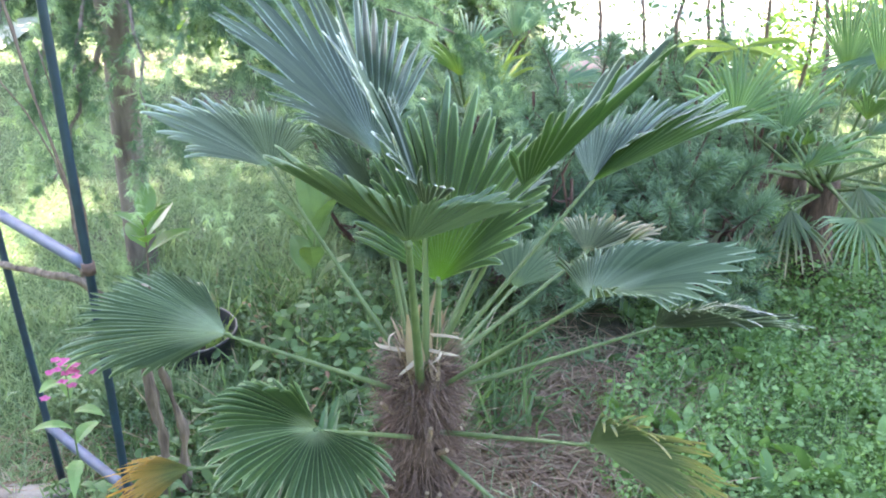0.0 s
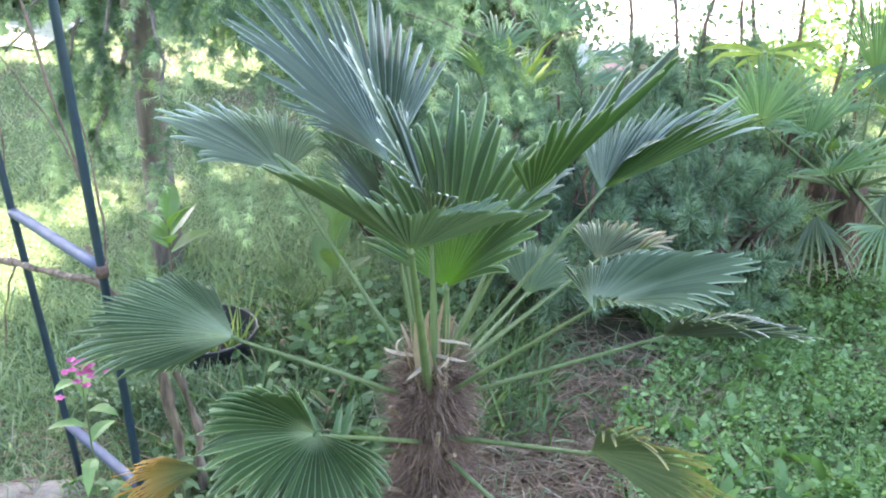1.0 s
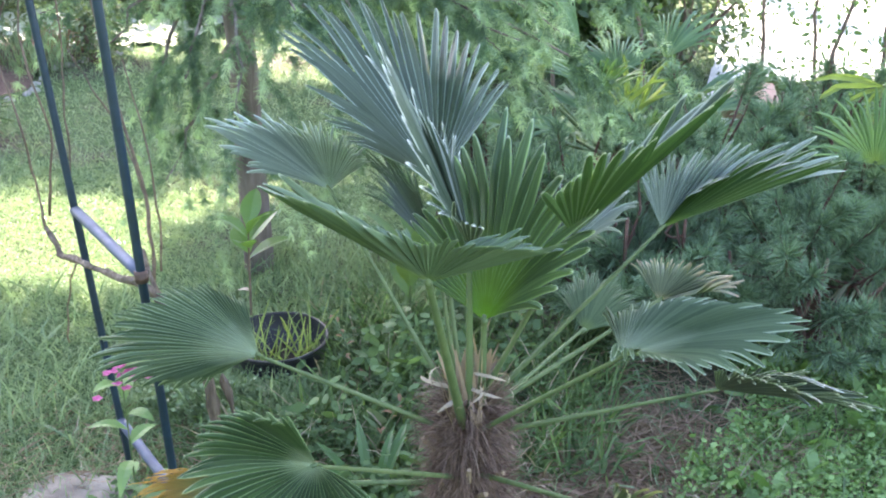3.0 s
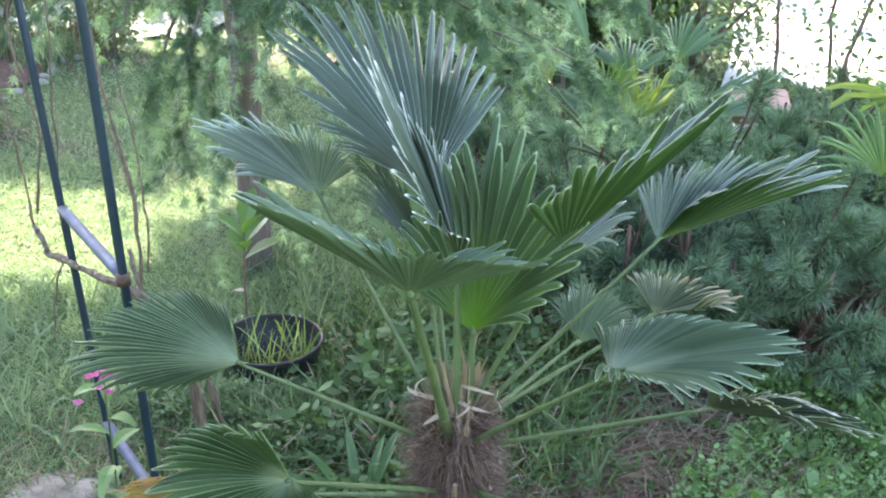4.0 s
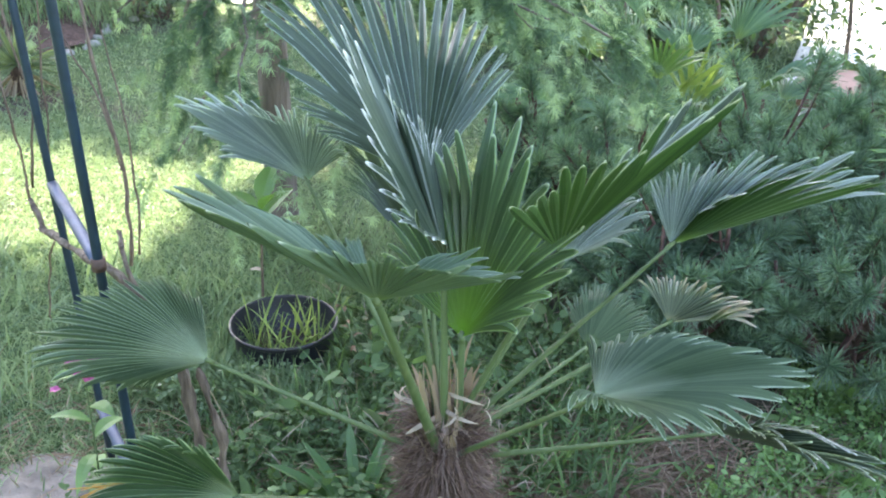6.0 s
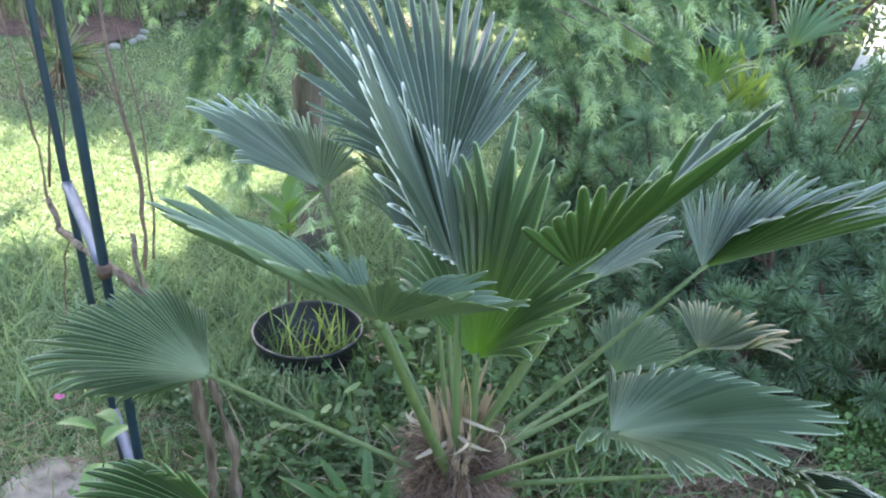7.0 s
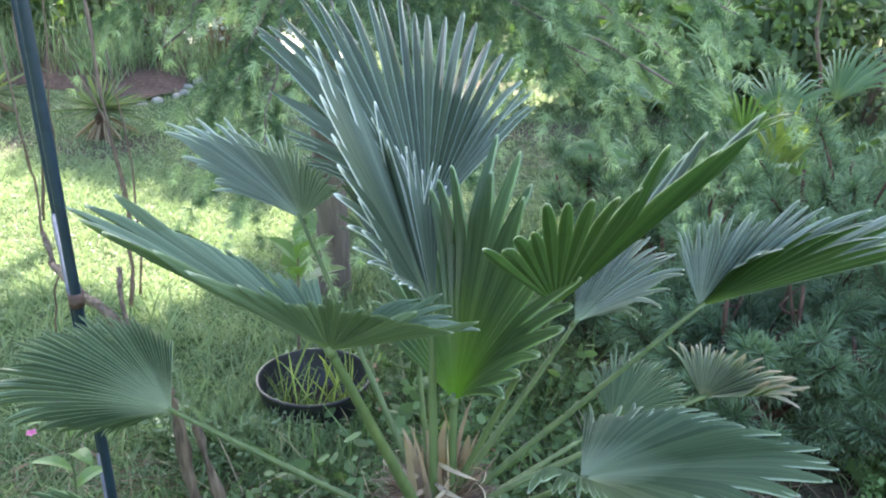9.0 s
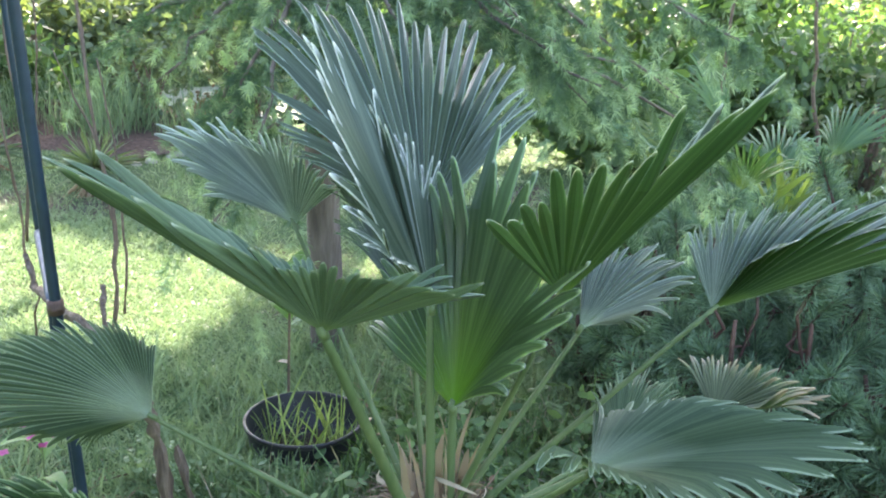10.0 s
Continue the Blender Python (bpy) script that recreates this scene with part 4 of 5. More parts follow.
def leaf_cloud(centre, radii, n, length, width, seed, clumps=60, spread=0.24, shape_rows=3):
    """Leaves in many clumps, uneven, with gaps between them."""
    r = np.random.default_rng(seed)
    c = unit(r.normal(size=(clumps, 3))) * (r.uniform(0.15, 1, clumps) ** 0.5)[:, None]
    pick = c[r.integers(0, clumps, n)] + r.normal(size=(n, 3)) * spread * r.uniform(0.3, 1, (n, 1))
    root = np.array(centre) + pick * np.array(radii)
    way = r.normal(size=(n, 3)) + unit(pick) * 0.5
    return blades(root, way, r.uniform(0.6, 1.2, n) * length, r.uniform(0.7, 1.2, n) * width, r.uniform(0, 0.4, n), shape_rows, 0.15)


make_larch()


# trees added to block the sun; their crowns hang out of view
def shade_tree(base, crown, radii, seed, label, clumps=60):
    ob = thing("added_shade_tree", base, label, "tree", "trees round the garden")
    top = np.array([crown[0], crown[1], crown[2]])
    line = wiggly([(base[0], base[1], -0.1), ((base[0] + crown[0]) / 2 * 0.3 + base[0] * 0.7, base[1] * 0.7 + 0.3 * (base[1] + crown[1]) / 2, crown[2] * 0.5), top], 16, 0.08, seed)
    v, q = tube(line, np.linspace(0.16, 0.04, 16), 12)
    part("trunk", np_mesh("trunk", v, q, BARK, smooth=True), ob)
    r = np.random.default_rng(seed)
    for k in range(7):
        a = line[8 + k]
        e = top + unit(r.normal(size=3)) * np.array(radii) * 0.75
        v, q = tube(bezier(a, (a + e) / 2 + [0, 0, 0.3], e, 8), np.linspace(0.04, 0.01, 8), 7)
        part("limb", np_mesh("limb", v, q, BARK, smooth=True), ob)
    v, q, al = leaf_cloud(crown, radii, 12000 if clumps == 60 else 22000, 0.22, 0.11, seed + 1, clumps=clumps)
    c = part("crown", np_mesh("crown", v, q, BROAD, al), ob)
    c["kind"] = "stuff"


# each unseen crown is set sunward of the ground it has to shade
shade_tree((-0.9, 8.9, 0), (-2.3, 7.2, 5.0), (1.9, 1.8, 0.8), 41, "tall broadleaf tree added for shade, its dense crown out of view", 110)
shade_tree((0.6, 9.6, 0), (-0.5, 8.1, 5.0), (1.6, 1.4, 0.9), 43, "tall broadleaf tree added for shade, its dense crown out of view")
shade_tree((-7.6, 6.6, 0), (-4.9, 7.2, 4.8), (1.6, 0.8, 0.5), 47, "tall broadleaf tree added for shade, its dense crown out of view")
shade_tree((-7.4, 11.4, 0), (-5.7, 10.55, 5.0), (1.7, 0.75, 0.4), 45, "tall broadleaf tree added for shade, its dense crown out of view")
shade_tree((-4.7, 9.9, 0), (-3.67, 8.6, 4.8), (0.6, 0.38, 0.35), 51, "tall broadleaf tree added for shade, its dense crown out of view")
shade_tree((-1.6, 12.6, 0), (-2.9, 10.7, 5.0), (1.3, 0.75, 0.4), 49, "tall broadleaf tree added for shade, its dense crown out of view")


# ---- dwarf pines ----
def make_pine(base, radius, height, shoots, seed, label):
    """A low bush: bent limbs that end in many needle brushes, with bare reddish leaders standing above."""
    r = np.random.default_rng(seed)
    ob = thing("dwarf_pine", base, label, "shrub", "dwarf pines behind the palm")
    base = np.array(base, float)
    limbs = []
    for k in range(8):
        t = 2 * math.pi * k / 8 + r.normal() * 0.25
        f = r.uniform(0.3, 0.85)
        top = base + [radius * f * math.cos(t), radius * f * math.sin(t), height * (0.95 - 0.5 * f * f)]
        line = bezier(base, (base + top) / 2 + [0.2 * radius * math.cos(t), 0.2 * radius * math.sin(t), -0.06], top, 10)
        v, q = tube(line, np.linspace(0.013, 0.005, 10), 7)
        limbs.append((part("limb", np_mesh("limb", v, q, PINE_STEM, smooth=True), ob), line))
    for k in range(shoots):
        leader = k % 6 == 0
        t, f = r.uniform(0, 2 * math.pi), r.uniform(0.1, 1) ** 0.55
        dome = height * math.sqrt(max(1.02 - f * f, 0.02))
        deep = 1.0 if leader else r.uniform(0.25, 1.0) ** 0.6
        tip = base + [radius * f * math.cos(t), radius * f * math.sin(t), 0.06 + dome * deep * r.uniform(0.85, 1.05) + (0.06 if leader else 0)]
        limb, line = limbs[int(np.argmin([np.linalg.norm(l[-1] - tip) for _, l in limbs]))]
        foot = line[int(r.integers(4, 9))]
        out = np.array([math.cos(t) * f, math.sin(t) * f, 0.9 if leader else 0.55])
        size = r.uniform(0.13, 0.2)
        knee = tip - unit(out) * size
        shoot_line = np.concatenate([bezier(foot, (foot + knee) / 2 - [0, 0, 0.03], knee, 5), bezier(knee, (knee + tip) / 2 + unit(out) * 0.01, tip, 6)[1:]])
        v, q = tube(shoot_line, np.linspace(0.0045, 0.0045 if leader else 0.0025, 10), 6)
        stem = part("shoot", np_mesh("shoot", v, q, PINE_STEM, smooth=True), limb)
        n = 300
        s = r.uniform(0.5 if not leader else 0.55, 1, n) ** 0.8
        p = np.stack([np.interp(s * 9, np.arange(10), shoot_line[:, c]) for c in range(3)], -1)
        way = unit(r.normal(size=(n, 3))) + unit(out) * (0.55 + 0.5 * s[:, None] ** 3)
        v, q, al = blades(p, way, r.uniform(0.045, 0.075, n), np.full(n, 0.0026), r.uniform(-0.1, 0.15, n), 3, 0.4)
        needles = part("needles", np_mesh("needles", v, q, PINE, al), stem)
        needles["kind"] = "stuff"


for n_pine, (x, y, rad, h, k) in enumerate(((0.3, 3.12, 0.34, 0.5, 66), (0.74, 3.16, 0.36, 0.5, 70), (0.06, 3.42, 0.34, 0.54, 54), (0.5, 3.6, 0.42, 0.66, 76), (1.0, 3.6, 0.4, 0.6, 56), (0.85, 4.0, 0.42, 0.62, 44), (-0.22, 3.5, 0.26, 0.4, 30), (-0.32, 4.05, 0.3, 0.44, 26))):
    make_pine((x, y, 0), rad, h, k, 60 + n_pine, "blue-green dwarf pine bush with upright reddish shoots")


# ---- palms at the back ----
def far_palm(base, height, leaves, size, seed, material, label):
    r = np.random.default_rng(seed)
    ob = thing("fan_palm", base, label, "palm tree", "palms behind the pines")
    base = np.array(base, float)
    line = wiggly([base - [0, 0, 0.05], base + [0, 0, height]], 10, 0.02, seed)
    v, q = tube(line, np.linspace(0.07, 0.05, 10), 12)
    part("trunk", np_mesh("trunk", v, q, FIBRE_CORE, smooth=True), ob)
    top = base + [0, 0, height]
    for k in range(leaves):
        t = k * 2.39996 + r.normal() * 0.2
        rise = np.interp(k / leaves, [0, 1], [-0.2, 1.2]) + r.normal() * 0.1
        reach = size * r.uniform(0.8, 1.2)
        out = np.array([math.cos(t) * math.cos(rise), math.sin(t) * math.cos(rise), math.sin(rise)])
        hub = top + reach * out
        b0, e0 = 90 - math.degrees(t), math.degrees(rise) - 12
        L = size * r.uniform(0.75, 0.95)
        ribs = [(b0 - 70, e0 * 0.5 + 8, L * 0.75), (b0 - 38, e0 * 0.8 + 4, L * 0.95), (b0, e0, L), (b0 + 38, e0 * 0.8 + 4, L * 0.95), (b0 + 70, e0 * 0.5 + 8, L * 0.75)]
        palm_leaf(ob, hub, ribs, top, material=material if k % 9 else PALM_YELLOW, seed=seed * 50 + k, thick=0.006, segments=24, split=0.42, narrow=0.35, tip_drop=0.03)
    return ob


near_fan = far_palm((1.3, 3.35, 0), 0.34, 11, 0.3, 71, PALM_FAR, "bushy fan palm with light green spiky leaves")
NEAR_LEAVES = [
    ((0.928, 3.22, 0.597), [(-88, 4, 0.2), (-95, 34, 0.24), (-100, 64, 0.25), (80, 80, 0.26), (84, 50, 0.26), (95, 20, 0.24), (100, -4, 0.2)], PALM_FAR, 26),
    ((1.115, 3.05, 0.498), [(-95, -8, 0.12), (-105, 8, 0.13), (-110, 30, 0.07), (70, 58, 0.12), (84, 46, 0.2), (92, 33, 0.25), (96, 22, 0.25), (102, 8, 0.2)], PALM_FAR, 20),
    ((1.05, 3.12, 0.57), [(-60, 78, 0.14), (60, 76, 0.2), (72, 62, 0.25), (84, 52, 0.26), (92, 40, 0.2)], PALM_FAR, 10),
    ((1.333, 3.4, 0.704), [(-80, 48, 0.24), (-70, 70, 0.3), (0, 82, 0.3), (80, 75, 0.3), (86, 52, 0.27)], PALM_FAR, 24),
    ((0.939, 3.3, 0.81), [(-92, 16, 0.2), (-90, 2, 0.2), (-100, -12, 0.16), (110, -10, 0.14), (92, 2, 0.2), (88, 18, 0.2)], PALM_YELLOW, 12),
    ((1.311, 3.1, 0.79), [(-70, 62, 0.2), (-20, 80, 0.26), (80, 72, 0.28), (92, 46, 0.26), (98, 16, 0.22)], PALM_FAR, 20),
    ((1.125, 3.15, 0.324), [(-112, -50, 0.18), (-140, -34, 0.22), (180, -30, 0.23), (130, -36, 0.22), (104, -52, 0.18)], PALM_DROOP, 18),
    ((1.352, 3.2, 0.383), [(-120, -52, 0.2), (-150, -30, 0.24), (170, -28, 0.24), (120, -30, 0.22), (95, -50, 0.18)], PALM_DROOP, 18),
    ((0.977, 3.2, 0.293), [(-104, -46, 0.15), (-128, -26, 0.2), (180, -24, 0.2), (140, -30, 0.2), (110, -46, 0.16)], PALM_DROOP, 16),
]
for n_leaf, (hub, ribs, leaf_stuff, count) in enumerate(NEAR_LEAVES):
    palm_leaf(near_fan, hub, ribs, (1.3, 3.35, 0.3), material=leaf_stuff, seed=910 + n_leaf, thick=0.0045, segments=count, split=0.4, narrow=0.4, tip_drop=0.02, pleat=0.6)
far_palm((1.95, 3.5, 0), 0.75, 26, 0.4, 72, PALM_FAR, "bushy fan palm with light green spiky leaves")
far_palm((0.12, 4.5, 0), 0.12, 18, 0.42, 73, PALM_FAR, "fan palm with some yellowed leaves behind the pines")
yellow_palm = far_palm((0.3, 4.3, 0), 0.08, 7, 0.3, 76, PALM_FAR, "low fan palm with long yellow-green leaves")
for n_leaf, (hub, ribs) in enumerate((((0.07, 4.2, 0.31), [(111, 40, 0.545), (106, 37, 0.47), (90, 55, 0.46), (90, 46, 0.25), (58, 54, 0.32)]), ((0.2, 4.35, 0.3), [(60, 50, 0.3), (80, 62, 0.36), (-70, 70, 0.34), (-60, 45, 0.3)]))):
    palm_leaf(yellow_palm, hub, ribs, (0.3, 4.3, 0.1), material=PALM_YELLOW, seed=900 + n_leaf, thick=0.005, segments=6, split=0.25, narrow=0.2, tip_drop=0.04)
far_palm((1.45, 4.1, 0), 0.1, 10, 0.36, 74, PALM_FAR, "bushy fan palm with light green spiky leaves")


# ---- saplings and shrubs at the back ----
def sapling(base, height, seed):
    r = np.random.default_rng(seed)
    ob = thing("sapling", base, "slender sapling with few small leaves", "tree", "saplings at the back")
    line = wiggly([np.array(base) - [0, 0, 0.05], np.array(base) + [r.normal() * 0.08, r.normal() * 0.08, height]], 16, 0.06, seed)
    v, q = tube(line, np.linspace(0.012, 0.004, 16), 7)
    part("trunk", np_mesh("trunk", v, q, TWIG, smooth=True), ob)
    n = 300
    s = r.uniform(0.15, 1, n)
    p = np.stack([np.interp(s * 15, np.arange(16), line[:, c]) for c in range(3)], -1) + r.normal(size=(n, 3)) * 0.16
    v, q, al = blades(p, r.normal(size=(n, 3)) - [0, 0, 0.4], r.uniform(0.018, 0.034, n), r.uniform(0.012, 0.02, n), r.uniform(0, 0.3, n), 4, 0.2)
    c = part("crown", np_mesh("crown", v, q, BROAD, al), ob)
    c["kind"] = "stuff"


for k, (x, y, h) in enumerate(((0.9, 4.2, 1.6), (1.15, 4.5, 1.7), (1.5, 5.0, 1.8), (1.75, 4.7, 1.7), (2.2, 5.2, 1.8), (0.75, 5.2, 1.7), (2.7, 5.0, 1.7), (1.05, 5.6, 1.7), (1.35, 5.3, 1.6), (2.45, 5.7, 1.7), (1.9, 5.5, 1.7), (-0.2, 5.4, 1.6), (0.3, 5.6, 1.6))):
    sapling((x, y, 0), h, 80 + k)


def make_shrub(base, radii, n, leaf, seed, material, label, name="shrub"):
    ob = thing(name, base, label, "shrub", "shrubs at the back of the garden")
    r = np.random.default_rng(seed)
    for k in range(6):
        e = np.array(base) + [r.normal() * radii[0] * 0.4, r.normal() * radii[1] * 0.4, radii[2] * r.uniform(1.0, 1.7)]
        v, q = tube(bezier(np.array(base) - [0, 0, 0.05], (np.array(base) + e) / 2 + r.normal(size=3) * 0.05, e, 8), np.linspace(0.02, 0.004, 8), 6)
        part("stem", np_mesh("stem", v, q, TWIG, smooth=True), ob)
    v, q, al = leaf_cloud((base[0], base[1], radii[2] * 1.02), radii, n, leaf, leaf * 0.5, seed, clumps=40, spread=0.28, shape_rows=4)
    v[:, 2] = np.maximum(v[:, 2], 0.0)
    c = part("crown", np_mesh("crown", v, q, material, al), ob)
    c["kind"] = "stuff"
    return ob


back = [(-4.9, 7.0, 0.6, 0.55), (-5.0, 5.6, 0.6, 0.5), (-3.1, 8.0, 0.7, 0.6), (-2.2, 8.0, 0.9, 0.9), (-1.3, 8.6, 1.0, 0.9), (-0.3, 8.2, 0.9, 0.8), (-4.6, 8.0, 1.2, 1.0), (-3.4, 9.4, 1.2, 1.2),
        (-1.8, 10.4, 1.3, 1.3), (-5.6, 6.6, 0.9, 0.9), (-0.8, 6.3, 0.6, 0.5), (-0.1, 6.6, 0.6, 0.6), (0.2, 11.0, 1.4, 1.3), (-6.0, 9.5, 1.6, 1.5), (-4.6, 11.6, 1.8, 1.6), (-8.0, 8.6, 1.8, 1.5), (-2.6, 12.5, 1.8, 1.7)]
for k, (x, y, rad, h) in enumerate(back):
    big = y > 9
    make_shrub((x, y, 0), (rad, rad * 0.9, h * 0.6), 2600 if not big else 2200, 0.09 if not big else 0.15, 100 + k, (SHRUB, BROAD, BROAD)[k % 3],
               ("grey-green feathery garden shrub", "dense leafy green shrub", "dense leafy green shrub")[k % 3])


# every second shrub takes the leaf colour with painted-in sun
for k, (x, y, rad, h) in enumerate(((0.4, 6.3, 0.4, 0.7), (0.35, 7.4, 0.5, 0.9), (0.95, 5.35, 0.25, 0.22), (1.45, 5.5, 0.3, 0.25), (2.6, 4.6, 0.45, 0.9), (2.15, 5.6, 0.4, 0.5), (3.1, 5.2, 0.5, 1.0), (2.9, 6.4, 0.5, 0.9))):
    make_shrub((x, y, 0), (rad, rad * 0.9, h * 0.6), 1500, 0.045, 180 + k, (SHRUB, BROAD_SUNLIT)[k % 2], "leafy light green shrub beside the gravel")
make_shrub((-3.35, 6.12, 0), (0.2, 0.18, 0.13), 700, 0.035, 170, RUST, "low shrub with reddish brown leaves in the bed")
make_shrub((-3.05, 5.95, 0), (0.2, 0.2, 0.2), 900, 0.04, 171, SHRUB, "small grey-green shrub at the edge of the lawn")
make_shrub((-3.75, 5.9, 0), (0.3, 0.25, 0.3), 1200, 0.05, 172, SHRUB, "small grey-green shrub at the edge of the lawn")
# unseen hedges added behind and left of the camera to block low sky light
for k, (x, y) in enumerate(((-5.5, -2.5), (-3.2, -4.0), (-0.8, -4.6), (1.8, -4.4), (-7.2, 0.0), (-7.6, 2.6))):
    make_shrub((x, y, 0), (1.6, 1.3, 1.7), 2600, 0.3, 140 + k, BROAD, "tall dense green hedge, unseen, added to cut the horizon light", "unseen_light_hedge")


def yucca(base, height, n, size, seed):
    r = np.random.default_rng(seed)
    ob = thing("yucca", base, "spiky yucca on a short stem with dry lower leaves", "plant")
    top = np.array(base) + [0, 0, height]
    v, q = tube(wiggly([np.array(base) - [0, 0, 0.05], top], 8, 0.02, seed), np.linspace(0.04, 0.035, 8), 9)
    part("stem", np_mesh("stem", v, q, FIBRE_CORE, smooth=True), ob)
    way = unit(r.normal(size=(n, 3)))
    way[:, 2] = np.abs(way[:, 2]) * 0.9 - 0.15
    v, q, al = blades(np.repeat(top[None], n, 0), way, r.uniform(0.75, 1.1, n) * size, np.full(n, 0.012), r.uniform(0, 0.2, n), 5, 0.05)
    part("leaf_rosette", np_mesh("leaf_rosette", v, q, SHRUB, al), ob)
    way[:, 2] = -np.abs(way[:, 2]) - 0.3
    v, q, al = blades(np.repeat(top[None], n, 0)[: n // 2] - [0, 0, 0.03], way[: n // 2], np.full(n // 2, size * 0.8), np.full(n // 2, 0.011), 0.3, 5, 0.05)
    part("dry_leaves", np_mesh("dry_leaves", v, q, DRY, al * 0.5), ob, "dry hanging yucca leaves")


yucca((-2.98, 4.5, 0), 0.14, 120, 0.26, 91)
yucca((-3.75, 4.55, 0), 0.12, 100, 0.24, 92)

# ---- pale gravel and low wall beyond the garden ----
a = np.linspace(0, 1, 30)
gv = np.array([[(0.55 + 6.5 * s + 0.15 * math.sin(9 * t), 5.7 + 12 * t + 0.25 * math.sin(7 * s), 0.012 + 0.01 * math.sin(20 * s + 13 * t)) for s in a] for t in a]).reshape(-1, 3)
gi, gj = np.meshgrid(np.arange(29), np.arange(29), indexing="ij")
gq = np.stack([gi * 30 + gj, gi * 30 + gj + 1, (gi + 1) * 30 + gj + 1, (gi + 1) * 30 + gj], -1).reshape(-1, 4)
gv[:, 2] += 0.03
lone("gravel_yard", np_mesh("gravel_yard", gv, gq, GRAVEL, smooth=True), "pale sunlit gravel yard", "yard", "structure")


# pale sheet across the back of the lawn: sunlit grass painted as colour
a = np.linspace(0, 1, 40)
pv = np.array([[(-4.4 + 1.7 * s, 6.75 + (t - 0.5) * 0.8 + 0.08 * math.sin(8 * s) + 0.05 * math.sin(31 * s + 3 * t), 0.026 + 0.006 * math.sin(25 * s + 4 * t)) for s in a] for t in np.linspace(0, 1, 8)]).reshape(-1, 3)
gi, gj = np.meshgrid(np.arange(7), np.arange(39), indexing="ij")
pq = np.stack([gi * 40 + gj, gi * 40 + gj + 1, (gi + 1) * 40 + gj + 1, (gi + 1) * 40 + gj], -1).reshape(-1, 4)
lone("path", np_mesh("path", pv, pq, SUNLIT_STRIP, smooth=True), "pale strip of sunlit lawn, its brightness put into the colour", "path", "structure")

# mulched bed at the corner of the lawn
gu, gw = np.meshgrid(np.linspace(0, 1, 24), np.linspace(0, 1, 24), indexing="ij")
bx = -3.2 - 3.0 * gu + 0.06 * np.sin(9 * gw) * (1 - gu)
by = 5.0 + 1.3 * gw + 0.05 * np.sin(11 * gu)
bz = 0.03 + 0.05 * np.sin(np.pi * gw) * np.minimum(1, 5 * gu) + 0.012 * np.sin(23 * gu + 17 * gw)
gi, gj = np.meshgrid(np.arange(23), np.arange(23), indexing="ij")
bq = np.stack([gi * 24 + gj, gi * 24 + gj + 1, (gi + 1) * 24 + gj + 1, (gi + 1) * 24 + gj], -1).reshape(-1, 4)
lone("mulch_bed", np_mesh("mulch_bed", np.stack([bx, by, bz], -1).reshape(-1, 3), bq, MULCH, smooth=True), "reddish brown mulch in the corner bed", "bed", "structure")
edge_rng = random.Random(12)
for k in range(13):
    make_stone("edging_stone", (-3.17 + 0.06 * math.sin(9 * k / 12) + (max(0, k - 9) * 0.05) + edge_rng.uniform(-0.025, 0.025), 5.02 + k * 0.105 + edge_rng.uniform(-0.03, 0.03), 0.015), (edge_rng.uniform(0.02, 0.04), edge_rng.uniform(0.02, 0.04), edge_rng.uniform(0.015, 0.028)), 20 + k, "small pale edging stone beside the mulch bed", 2, PALE_STONE, "edging stones of the bed")

# low wall end with a tile cap
wall_end = thing("low_wall", (0.72, 5.0, 0), "end of a low white wall with a terracotta cap", "wall")
for name, size, z, mat in (("wall_body", (0.2, 0.3, 0.22), 0.11, WHITE), ("cap_tile", (0.25, 0.35, 0.08), 0.258, TERRA)):
    bm = bmesh.new()
    bmesh.ops.create_cube(bm, size=1.0)
    for vert in bm.verts:
        vert.co = Vector((vert.co.x * size[0] + 0.72, vert.co.y * size[1] + 5.0, vert.co.z * size[2] + z))
    bmesh.ops.bevel(bm, geom=list(bm.edges), offset=0.008, segments=2, affect="EDGES")
    me = bpy.data.meshes.new(name)
    bm.to_mesh(me)
    bm.free()
    me.materials.append(mat)
    part(name, me, wall_end)


# ---- grass, weeds and litter ----
def lay(name, lots, material, label, category):
    v, q, al = merged(lots)
    return lone(name, np_mesh(name, v, q, material, al), label, category, "stuff")


def turf(n, x0, x1, y0, y1, size, width, lean=0.45, keep=None):
    p = scatter(n, x0, x1, y0, y1)
    if keep is not None:
        p = p[keep(p[:, 0], p[:, 1])]
    k = len(p)
    return blades(p, upright(k, lean), rng.uniform(0.5, 1.2, k) * size, rng.uniform(0.7, 1.2, k) * width, rng.uniform(0.1, 0.6, k), 3 if size < 0.11 else 4)


def rosettes(n, x0, x1, y0, y1, leaf, width, count, rise, keep=None):
    c = scatter(n, x0, x1, y0, y1)
    if keep is not None:
        c = c[keep(c[:, 0], c[:, 1])]
    n = len(c)
    root = np.repeat(c, count, 0) + np.concatenate([rng.normal(size=(n * count, 2)) * 0.006, np.zeros((n * count, 1))], 1)
    t = rng.uniform(0, 2 * np.pi, n * count)
    way = np.stack([np.cos(t), np.sin(t), rng.uniform(*rise, n * count)], -1)
    k = n * count
    return blades(root, way, rng.uniform(0.6, 1.2, k) * leaf, rng.uniform(0.7, 1.2, k) * width, rng.uniform(0.1, 0.6, k), 6, 0.3, True)


def off_pot(x, y):
    return (x + 0.757) ** 2 + (y - 2.71) ** 2 > 0.17 ** 2


def pot_foot(x, y):
    d = np.hypot(x + 0.757, y - 2.71)
    return (d > 0.152) & (d < 0.24) & (y < 2.74 + 0.2 * np.sin(40 * x) * (d > 0.17))


